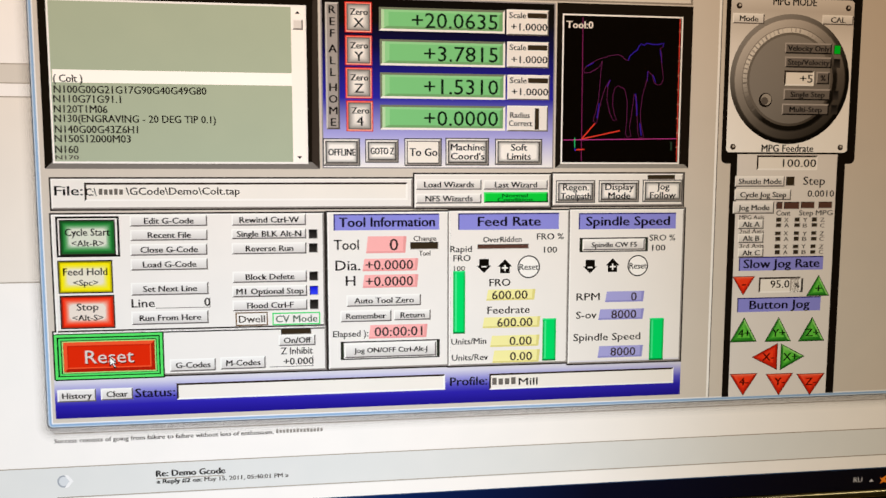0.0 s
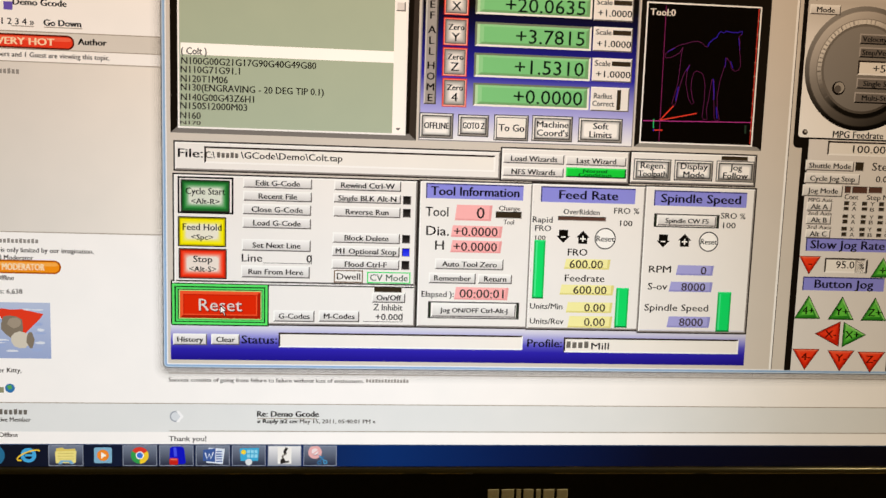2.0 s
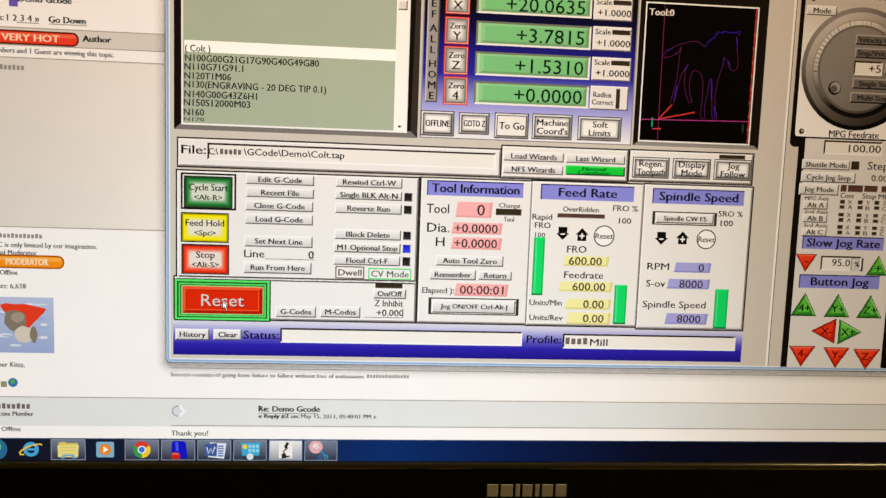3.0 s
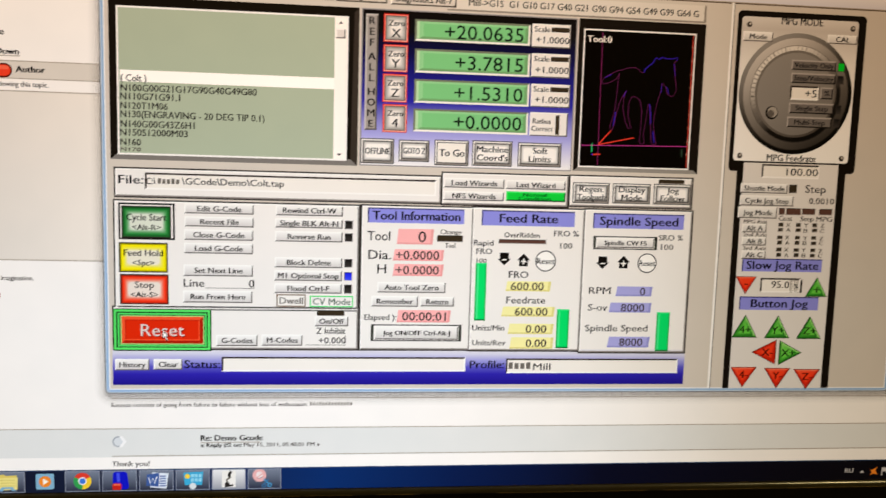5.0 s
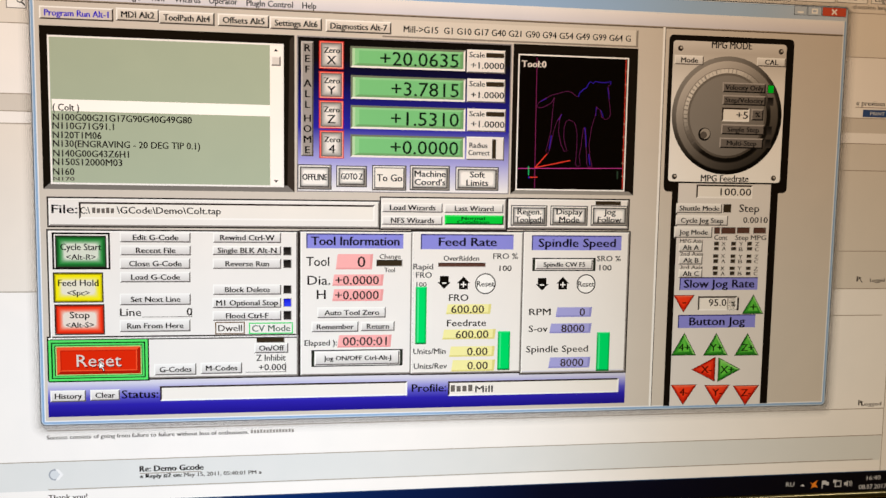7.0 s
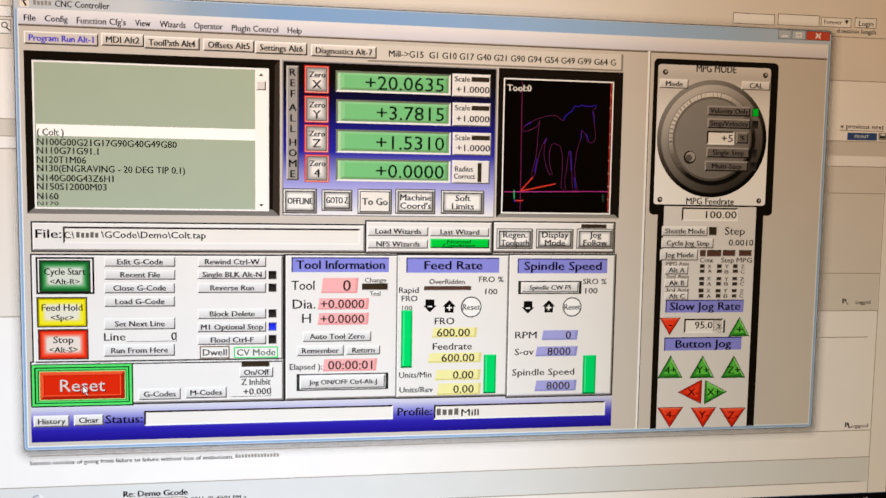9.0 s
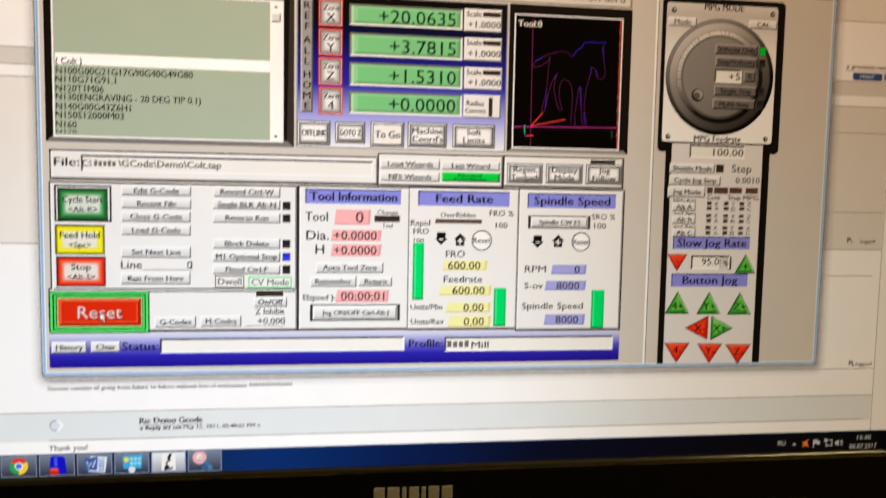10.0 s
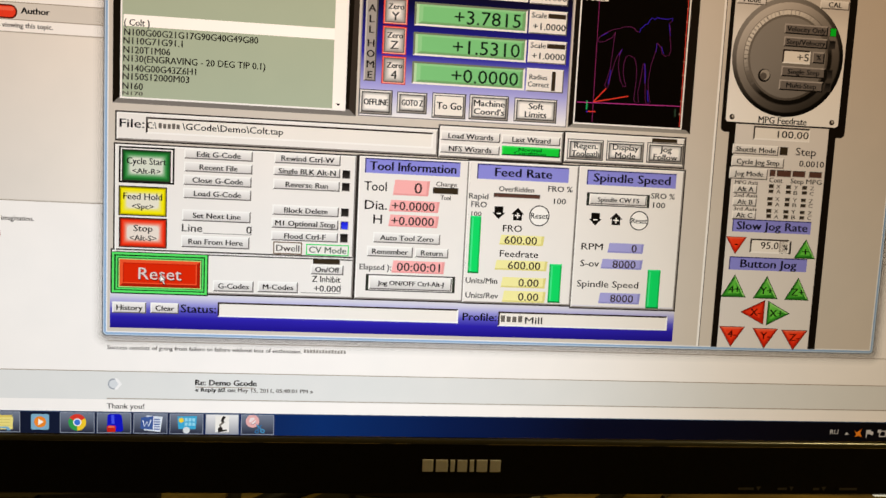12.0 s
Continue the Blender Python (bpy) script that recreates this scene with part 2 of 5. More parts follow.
def stroke(bm, points, w, layer, index=0):
    """One unbroken line through the points, its joints mitred."""
    pairs = []
    for k, (u, v) in enumerate(points):
        way = Vector((0.0, 0.0))
        for m in (k - 1, k):
            if 0 <= m < len(points) - 1:
                (a, b), (c, d) = points[m], points[m + 1]
                way += Vector((c - a, d - b)).normalized()
        way = way.normalized() if way.length > 0.2 else Vector((points[k][0] - points[k - 1][0], points[k][1] - points[k - 1][1])).normalized()
        x, y = -way.y * w / 2, way.x * w / 2
        pairs.append((bm.verts.new(dot(u + x, v + y, layer)), bm.verts.new(dot(u - x, v - y, layer))))
    for (a, b), (c, d) in zip(pairs, pairs[1:]):
        f = bm.faces.new((a, c, d, b))
        f.normal_update()
        if f.normal.y > 0:
            f.normal_flip()
        f.material_index = index


# lettering is collected here and turned into meshes at the end of the file
LETTERING = []


def text(words, u0, u1, v, h, material=None, layer=9, bold=0.0, align="fit", name="caption"):
    LETTERING.append((words, u0, u1, v, h, material or (INK_PAGE if h <= 8 else INK_GREY), layer, bold, align, name))


def sideways(name, stops):
    """A display colour that changes from one side to the other."""
    m = gradient(name, stops)
    n, l = m.node_tree.nodes, m.node_tree.links
    l.new([x for x in n if x.type == "SEPXYZ"][0].outputs["X"], [x for x in n if x.type == "VALTORGB"][0].inputs[0])
    return m


# ---- setting ----
def setting(name, lo, hi, material, label):
    return tagged(part(name, box(lo, hi), material, None), label, kind="structure")


setting("floor", (-2.0, -2.2, -0.1), (2.0, 1.4, 0.0), FLOOR, "brown boarded floor of a dim room")
setting("wall_north", (-2.0, 1.4, 0.0), (2.0, 1.5, 2.5), WALL, "plain warm beige painted wall behind the desk")
setting("wall_south", (-2.0, -2.3, 0.0), (2.0, -2.2, 2.5), WALL, "plain warm beige painted wall")
setting("wall_east", (2.0, -2.3, 0.0), (2.1, 1.5, 2.5), WALL, "plain warm beige painted wall")
setting("wall_west", (-2.1, -2.3, 0.0), (-2.0, 1.5, 2.5), WALL, "plain warm beige painted wall")
setting("ceiling", (-2.1, -2.3, 2.5), (2.1, 1.5, 2.6), CEILING, "plain off-white painted ceiling")

# ---- desk ----
DESK_Z = 0.72
desk = tagged(new("desk"), "worn yellowish wooden desk under the monitor", "desk")
desk.location = (0, 0.15, 0)
part("desktop", box((-0.85, -0.32, DESK_Z - 0.03), (0.85, 0.75, DESK_Z), 0.003), WOOD, desk)
for sx in (-0.78, 0.78):
    for sy in (-0.26, 0.68):
        part("leg", box((sx - 0.03, sy - 0.03, 0.0), (sx + 0.03, sy + 0.03, DESK_Z - 0.03), 0.004), WOOD, desk)

# ---- monitor ----
monitor = tagged(new("monitor"), "black widescreen computer monitor, switched on, standing on a desk", "monitor")
monitor.location = BASE

SIDE, TOPW, FOOT = 55, 58, 1187
FRONT = -0.0030


def bezel_mesh():
    bm = bmesh.new()
    def loop(u0, v0, u1, v1, y):
        return [bm.verts.new(((u - 960) * PITCH, y, SCREEN_Z - (v - 540) * PITCH)) for u, v in ((u0, v0), (u1, v0), (u1, v1), (u0, v1))]
    loops = [loop(-8, -8, 1928, 1090, FRONT), loop(-SIDE + 6, -TOPW + 6, 1920 + SIDE - 6, FOOT - 5, FRONT), loop(-SIDE, -TOPW, 1920 + SIDE, FOOT, FRONT + 0.0018), loop(-SIDE, -TOPW, 1920 + SIDE, FOOT, 0.018)]
    for a, b in zip(loops, loops[1:]):
        for k in range(4):
            bm.faces.new((a[k], a[(k + 1) % 4], b[(k + 1) % 4], b[k]))
    bmesh.ops.recalc_face_normals(bm, faces=bm.faces)
    return bm


def lip_mesh(side):
    """One of four straight rounded mouldings of the frame's inner edge, mitred at the corners."""
    bm = bmesh.new()
    rows = [(0.0, 0.0004), (0.0, -0.0012)]
    for lean in (65, 57, 49, 41, 33, 25, 17, 9):
        grow, y = rows[-1]
        rows.append((grow + 0.375 * math.cos(radians(lean)) / (PITCH * 1000), y - 0.000375 * math.sin(radians(lean))))
    rows.append((8.5, FRONT + 0.00005))

    def corners(grow, y):
        return [((u - 960) * PITCH, y, SCREEN_Z - (v - 540) * PITCH) for u, v in ((-grow, -grow), (1920 + grow, -grow), (1920 + grow, 1081 + grow), (-grow, 1081 + grow))]
    strip = [(bm.verts.new(c[side]), bm.verts.new(c[(side + 1) % 4])) for c in (corners(*row) for row in rows)]
    for (a, b), (c, d) in zip(strip, strip[1:]):
        bm.faces.new((a, b, d, c))
    bmesh.ops.recalc_face_normals(bm, faces=bm.faces)
    return bm


part("front_bezel", bezel_mesh(), BLACK_PLASTIC, monitor, "black plastic frame round the display")
for side in range(4):
    part("inner_lip", lip_mesh(side), GLOSS_LIP, monitor, "thin glossy rounded edge of the frame", smooth=True)
part("back_shell", box((-0.27, 0.0185, 0.842), (0.27, 0.050, 1.155), 0.012, 3), BLACK_PLASTIC, monitor)
part("neck", box((-0.026, 0.024, 0.730), (0.018, 0.060, 0.90), 0.006, 3), STAND_BLACK, monitor, "black stand neck below the frame")


def collar_mesh():
    """The bulging cover under the frame that hides the joint of the neck."""
    bm = bmesh.new()
    rows = []
    for k in range(25):
        s = -1 + 2 * k / 24
        x = -0.005 + 0.062 * s
        drop = 0.0065 * (1 - s * s) ** 0.8 + 0.0006
        front = 0.0 - 0.0022 * (1 - s * s)
        z = SCREEN_Z - (FOOT - 540) * PITCH
        rows.append([bm.verts.new(p) for p in ((x, front, z + 0.001), (x, front, z - drop * 0.25), (x, front + 0.004, z - drop * 0.8), (x, front + 0.012, z - drop), (x, 0.03, z - drop))])
    for a, b in zip(rows, rows[1:]):
        for k in range(4):
            bm.faces.new((a[k], b[k], b[k + 1], a[k + 1]))
    bmesh.ops.recalc_face_normals(bm, faces=bm.faces)
    return bm


part("collar", collar_mesh(), STAND_BLACK, monitor, "glossy curved cover under the frame", smooth=True)
bm = bmesh.new()
rings = []
for k, z in ((0.985, DESK_Z), (1.0, DESK_Z + 0.004), (0.995, DESK_Z + 0.009), (0.96, DESK_Z + 0.013), (0.5, DESK_Z + 0.0155)):
    rings.append([bm.verts.new((0.008 + 0.125 * k * math.cos(a), 0.115 + 0.13 * k * math.sin(a), z)) for a in (2 * math.pi * j / 56 for j in range(56))])
for a, b in zip(rings, rings[1:]):
    for j in range(56):
        bm.faces.new((a[j], a[(j + 1) % 56], b[(j + 1) % 56], b[j]))
bm.faces.new(rings[-1])
bm.faces.new(rings[0][::-1])
bmesh.ops.recalc_face_normals(bm, faces=bm.faces)
part("stand_base", bm, FOOT_BLACK, monitor, "oval glossy dark stand foot", smooth=True)
u = 881
for w in (20, 22, 8, 18, 8, 20, 20):
    bm = box(Vector((dot(u, 0).x, FRONT - 0.0004, dot(0, 1142).z)), Vector((dot(u + w, 0).x, FRONT + 0.0002, dot(0, 1119).z)), 0.00015, 1)
    part("badge_block", bm, SILVER, monitor, "silver block of the badge on the frame")
    u += w + 5
part("power_light", box((dot(1782, 0).x, FRONT + 0.0002, dot(0, 1188.6).z), (dot(1838, 0).x, FRONT + 0.003, dot(0, 1186.8).z), 0.0002, 1), POWER, monitor, "thin white power light under the frame")
for u0, u1 in ((1496, 1528), (1576, 1596), (1650, 1663), (1704, 1742)):
    bm = bmesh.new()
    quad(bm, u0, 1170, u1, 1175, 0)
    if u1 < 1700:
        outline(bm, ((u1 + 4, 1168), (u1 + 14, 1168), (u1 + 9, 1177)), 0)
    for v in bm.verts:
        v.co.y = FRONT - 0.0002
    part("key_mark", bm, GREY_PRINT, monitor, "faint grey mark of a menu key")
bm = bmesh.new()
quad(bm, 0, 0, 1920, 1080, 0)
screen = part("screen", bm, shown(20, 16, 14), monitor, "lit display showing a machine control window over a web page")


def flat(name, bm, materials, label=""):
    return part(name, bm, materials, screen, label)


# ---- things shown on the display ----
def bar(u0, v0, u1, v1, material, layer=3, name="bar"):
    bm = bmesh.new()
    if material in (INK_GREY, INK_SOFT):
        h = v1 - v0
        n = max(2, round((u1 - max(u0, 2)) / (0.78 * h)))
        step = (u1 - max(u0, 2)) / n
        for k in range(n):
            a = max(u0, 2) + k * step
            quad(bm, a, v0 + h * (0.12 if k % 3 else 0.0), a + step * 0.70, v1 - h * 0.08, 9)
            flat("word_block", bm, BLOCK if h > 9 else BLOCK_PALE)
            bm = bmesh.new()
        return bm.free()
    quad(bm, max(u0, 0), v0, min(u1, 1920), v1, layer if layer != 3 or material is PAGE_GREY or material is PAGE_HEAD else 9)
    return flat(name, bm, material)


def panel(u0, v0, u1, v1):
    bm = bmesh.new()
    quad(bm, u0, v0, u1, v1, 5.6, 0)
    ring(bm, u0 - 1.5, v0 - 1.5, u1 + 1.5, v1 + 1.5, 2.6, 5.9, 2)
    edges(bm, u0 + 1, v0 + 1, u1 - 1, v1 - 1, 2.4, 6.1, 1, 3)
    flat("panel", bm, [PANEL, PANEL_LIGHT, PANEL_EDGE, shown(150, 144, 140)])


def field(u0, v0, u1, v1):
    bm = bmesh.new()
    quad(bm, u0, v0, u1, v1, 7.3, 0)
    edges(bm, u0, v0, u1, v1, 3, 7.6, 1, 2)
    flat("text_field", bm, [FIELD, FIELD_DARK, PANEL_LIGHT])


def field_flat(u0, v0, u1, v1):
    bm = bmesh.new()
    quad(bm, u0, v1 - 1, u1, v1, 7, 0)
    quad(bm, u1 - 1, v0, u1, v1, 7.2, 0)
    flat("text_field", bm, FACE_DARK)


def button(u0, v0, u1, v1, words, h=9, layer=7.4):
    bm = bmesh.new()
    quad(bm, u0, v0, u1, v1, layer, 0)
    edges(bm, u0, v0, u1, v1, 2, layer + 0.3, 1, 2)
    flat("button", bm, [FACE, FACE_LIGHT, FACE_DARK])
    text(words, u0 + 5, u1 - 5, (v0 + v1) / 2, h, INK_GREY, bold=0.02, align="centre")


def frame_box(u0, v0, u1, v1, material):
    bm = bmesh.new()
    ring(bm, u0, v0, u1, v1, 3, 6.4)
    flat("button_frame", bm, material)


def lamp_button(u0, v0, u1, v1, colour, face, top, low):
    bm = bmesh.new()
    quad(bm, u0 - 2, v0 - 2, u1 + 2, v1 + 2, 6.5, 1)
    quad(bm, u0, v0, u1, v1, 6.7, 0)
    edges(bm, u0, v0, u1, v1, 2, 6.8, 2, 3)
    mats = [colour[0], STEEL_DARK, shown(*[round(0.62 * c) for c in colour[1]]), shown(*[round(0.78 * c) for c in colour[1]])]
    for k in range(9):
        w = 3.4 + 1.05 * k
        t = (k / 8) ** 1.3
        mats.append(shown(*[round(p + (q - p) * t) for p, q in zip(colour[1], face)]))
        outline(bm, rounded(u0 + w, v0 + w, u1 - w, v1 - w, 2 + 0.5 * k), 6.95 + 0.1 * k, 4 + k)
    flat("lamp_button", bm, mats, {GREEN_DARK[0].name: "dark green start button", YELLOW[0].name: "yellow hold button"}.get(colour[0].name, "red stop button"))
    v = (v0 + v1) / 2
    text(top, u0 + 6, u1 - 6, v - 8, 11, BLACK_TEXT, align="centre")
    text(low, u0 + 8, u1 - 8, v + 9, 9, BLACK_TEXT, align="centre")


def led(u0, v0, u1, v1, material):
    bm = bmesh.new()
    if u1 - u0 < 18 and v1 - v0 > 11:
        material = {INK.name: shown(4, 3, 3, low=(58, 54, 52)), BLUE_LED.name: shown(4, 6, 220, low=(60, 76, 255))}.get(material.name, material)
    if v1 - v0 < 6:
        v0, v1 = v0 - 1, v1 + 2
        quad(bm, u0, v0, u1, v1, 7, 0)
        quad(bm, u0, v1, u1 + 1, v1 + 1, 7, 2)
    else:
        quad(bm, u0, v0, u1, v1, 7, 0)
        edges(bm, u0, v0, u1, v1, 1.2, 7.3, 1, 2)
    flat("indicator", bm, [material, STEEL_DARK, shown(62, 57, 53) if u0 > 1590 and v0 < 420 else shown(196, 190, 186)])


def outline_button(u0, v0, u1, v1, words, line):
    bm = bmesh.new()
    ring(bm, u0, v0, u1, v1, 2, 7)
    flat("mode_lamp", bm, line)
    text(words, u0 + 5, u1 - 5, (v0 + v1) / 2, 11, shown(84, 108, 90) if line is GREEN_LINE else shown(72, 64, 58), align="centre")


def reset_button(u0, v0, u1, v1):
    bm = bmesh.new()
    quad(bm, u0, v0, u1, v1, 6.6, 2)
    ring(bm, u0 + 1, v0 + 1, u1 - 2.2, v1 - 2.2, 3.8, 6.9, 0)
    ring(bm, u0 + 7.2, v0 + 6.8, u1 - 8, v1 - 7.6, 3.0, 6.9, 1)
    ring(bm, u0 + 12, v0 + 11.2, u1 - 12.2, v1 - 11.4, 1.6, 6.9, 7)
    a, b, c, d = u0 + 13.8, v0 + 12.8, u1 - 14, v1 - 13
    quad(bm, a, b, c, d, 7.1, 5)
    edges(bm, a, b, c, d, 5.5, 7.3, 4, 6)
    edges(bm, a + 5.5, b + 5.5, c - 5.5, d - 5.5, 2, 7.3, 8, 4)
    quad(bm, a + 7.5, b + 7.5, c - 7.5, d - 7.5, 7.3, 3)
    flat("reset_button", bm, [shown(92, 232, 108), shown(84, 224, 104), shown(4, 40, 12), shown(226, 42, 10), shown(246, 88, 48), shown(226, 44, 16), shown(176, 30, 10), shown(176, 236, 140), shown(204, 36, 10)], "red reset button with a green border")
    text("Reset", (a + c) / 2 - 35.2, (a + c) / 2 + 37.2, (b + d) / 2 + 1.6, 20.5, shown(104, 22, 12), layer=8.6, bold=-1)
    text("Reset", (a + c) / 2 - 36, (a + c) / 2 + 36, (b + d) / 2, 20.5, shown(226, 214, 208), bold=-1)


def blue_bar(u0, v0, u1, v1):
    bm = bmesh.new()
    quad(bm, u0, v0, u1, v1, 5.8)
    return flat("status_bar", bm, gradient("status_blue", ((0.0, (30, 20, 140)), (0.3, (46, 36, 176)), (0.5, (92, 88, 200)), (0.68, (160, 160, 224)), (0.86, (214, 214, 236)), (1.0, (232, 230, 238)))))


def header(u0, v0, u1, v1, words):
    bm = bmesh.new()
    quad(bm, u0, v0, u1, v1, 6.6, 0)
    quad(bm, u0, v0, u1, v0 + 2, 6.9, 1)
    quad(bm, u0, v0 + 2, u0 + 2, v1, 6.9, 1)
    flat("heading", bm, [HEADER, HEADER_DARK])
    text(words, u0 + 8, u1 - 8, (v0 + v1) / 2, 15, shown(14, 10, 30), bold=0.03, align="heading")


def value(u0, v0, u1, v1, colour, words, h):
    bm = bmesh.new()
    outline(bm, ((u0 + 3, v0), (u1, v0), (u1 - 2, v1), (u0, v1)), 7, 0)
    outline(bm, ((u0 + 1, v1 - 3), (u1 - 2, v1 - 3), (u1 - 2, v1), (u0, v1)), 7.2, 1)
    outline(bm, ((u1 - 5, v0), (u1, v0), (u1 - 2, v1), (u1 - 6, v1)), 7.2, 1)
    flat("value_field", bm, [colour, SHADE[colour.name]])
    text(words, u0 + 5, u1 - 14 if len(words) < 7 else u1 - 9, (v0 + v1) / 2, h + 2, shown(58, 46, 44), align="right")


SHADE = {PINK.name: shown(240, 164, 164), YELLOW_PALE.name: shown(230, 222, 140), BLUE_PALE.name: shown(150, 150, 214)}


def framed_button(u0, v0, u1, v1, words):
    bm = bmesh.new()
    ring(bm, u0, v0, u1, v1, 2, 6.6, 0)
    quad(bm, u0 + 2, v0 + 2, u0 + 5, v1 - 2, 6.8, 1)
    quad(bm, u1 - 5, v0 + 2, u1 - 2, v1 - 2, 6.8, 1)
    flat("button_frame", bm, [STEEL_DARK, shown(40, 50, 36)])
    button(u0 + 6, v0 + 3, u1 - 6, v1 - 3, words, 8)


def green_button(u0, v0, u1, v1):
    bm = bmesh.new()
    quad(bm, u0, v0, u1, v1, 7, 0)
    edges(bm, u0, v0, u1, v1, 2.5, 7.3, 1, 2)
    flat("state_lamp", bm, [shown(20, 214, 62), shown(70, 236, 110), shown(10, 76, 26)])
    text("Normal", u0 + 30, u1 - 35, v0 + 5.5, 6, shown(6, 92, 28), bold=0.02)
    text("Condition", u0 + 22, u1 - 27, v0 + 12, 6, shown(6, 92, 28), bold=0.02)


def level_bar(u0, v0, u1, v1):
    bm = bmesh.new()
    quad(bm, u0, v0, u1, v1, 7, 0)
    quad(bm, u0, v0, u0 + 3, v1, 7.2, 3)
    quad(bm, u0 + 3, v0 + 4, u0 + 6, v1 - 4, 7.2, 1)
    quad(bm, u1 - 3, v0, u1, v1, 7.2, 3)
    quad(bm, u0, v0, u1, v0 + 2, 7.4, 1)
    quad(bm, u0, v1 - 3, u1, v1, 7.5, 2)
    flat("level_bar", bm, [shown(10, 226, 108), shown(72, 240, 150), shown(10, 128, 60), shown(16, 190, 92)])


def arrow_key(u, v, way):
    bm = bmesh.new()
    s = way
    outline(bm, ((u - 8, v + 11 * s), (u + 8, v + 11 * s), (u + 8, v - 0 * s), (u + 12, v - 0 * s), (u, v - 12 * s), (u - 12, v - 0 * s), (u - 8, v - 0 * s)), 7, 0)
    quad(bm, u - 4, v + 0.5, u + 4, v + 2.8, 7.4, 1) if way < 0 else quad(bm, u - 5, v + 1, u + 5, v + 3.4, 7.4, 1)
    if way > 0:
        quad(bm, u - 1.2, v - 3, u + 1.2, v + 7.4, 7.6, 1)
    flat("arrow_key", bm, [INK, PANEL_LIGHT])


def round_key(u, v, r):
    bm = bmesh.new()
    disc(bm, u, v, r, 6.6, 0)
    disc(bm, u, v, r, 7, 1, inner=r - 2)
    flat("round_key", bm, [PANEL_LIGHT, STEEL_DARK])
    text("Reset", u - r + 3, u + r - 3, v, 10, BLACK_TEXT)


def steel_button(u0, v0, u1, v1, *words, face=None):
    bm = bmesh.new()
    quad(bm, u0, v0, u1, v1, 6.2, 0)
    edges(bm, u0 + 1.5, v0 + 1.5, u1 - 1.5, v1 - 1.5, 2.5, 6.4, 1, 2)
    ring(bm, u0 + 4, v0 + 4, u1 - 4, v1 - 4, 1.8, 6.5, 0)
    mats = [STEEL_DARK, STEEL_LIGHT, shown(150, 145, 140)]
    for k in range(5):
        w = 5.4 + 1.15 * k
        c = round(150 + 104 * (k / 4) ** 0.5)
        mats.append(face if face else shown(c, c - 2, c - 4))
        outline(bm, rounded(u0 + w, v0 + w, u1 - w, v1 - w, 1 + k), 6.6 + 0.12 * k, 3 + k)
    flat("button", bm, mats)
    n = len(words)
    for k, w in enumerate(words):
        text(w, u0 + 8, u1 - 8, (v0 + v1) / 2 + (k - (n - 1) / 2) * 14.5, 10.5 if n > 1 or len(w) > 5 else 12, INK, bold=0.01, align="centre")


def white_button(u0, v0, u1, v1, words):
    steel_button(u0, v0, u1, v1, words, face=shown(250, 246, 240))


def listing_frame(u0, v0, u1, v1):
    bm = bmesh.new()
    quad(bm, u0, v0, u1, v1, 5.6, 0)
    outline(bm, ((u0, v1), (u0 + 12, v1 - 11), (u1 - 12, v1 - 11), (u1, v1)), 5.9, 1)
    outline(bm, ((u1, v0), (u1 - 8, v0 + 8), (u1 - 12, v1 - 11), (u1, v1)), 5.9, 2)
    flat("listing_frame", bm, [shown(22, 17, 12), shown(128, 124, 120), shown(58, 50, 44)])


def listing_box(u0, v0, u1, v1):
    bm = bmesh.new()
    quad(bm, u0 - 3, v0 - 3, u1 + 3, v1 + 3, 6.2, 1)
    quad(bm, u0, v0, u1 - 20, v1, 6.5, 0)
    quad(bm, u1 - 20, v0, u1, v1, 6.5, 2)
    flat("code_listing", bm, [shown(178, 191, 168), PANEL_LIGHT, shown(254, 251, 246, glow=1.1)])
    bm = bmesh.new()
    quad(bm, u1 - 18, v0 + 18, u1 - 2, v0 + 34, 7, 0)
    edges(bm, u1 - 18, v0 + 18, u1 - 2, v0 + 34, 2, 7.2, 1, 2)
    flat("scroll_thumb", bm, [shown(232, 226, 222), PANEL_LIGHT, FACE_DARK])
    bm = bmesh.new()
    outline(bm, ((u1 - 14, v0 + 10), (u1 - 6, v0 + 10), (u1 - 10, v0 + 6)), 7)
    flat("scroll_arrow", bm, INK_SOFT)
    bm = bmesh.new()
    outline(bm, ((u1 - 14, v1 - 9), (u1 - 6, v1 - 9), (u1 - 10, v1 - 5)), 7)
    flat("scroll_arrow", bm, INK_SOFT)


def listing_line(v0, v1):
    bm = bmesh.new()
    quad(bm, 344, v0 - 8, 694, v0 + 11, 7)
    flat("current_line", bm, shown(255, 254, 250, glow=1.15))


def readout_panel(u0, v0, u1, v1):
    bm = bmesh.new()
    quad(bm, u0, v0, u1, v1, 5.6)
    ob = flat("readout_panel", bm, gradient("readout_panel", ((0.0, (250, 250, 252)), (0.2, (172, 172, 238)), (0.42, (44, 40, 170)), (0.72, (16, 14, 70)), (0.86, (14, 12, 16)), (1.0, (16, 12, 10)))))
    bm = bmesh.new()
    ring(bm, u0, v0, u1, v1, 2, 6)
    flat("panel_rim", bm, shown(150, 146, 150))


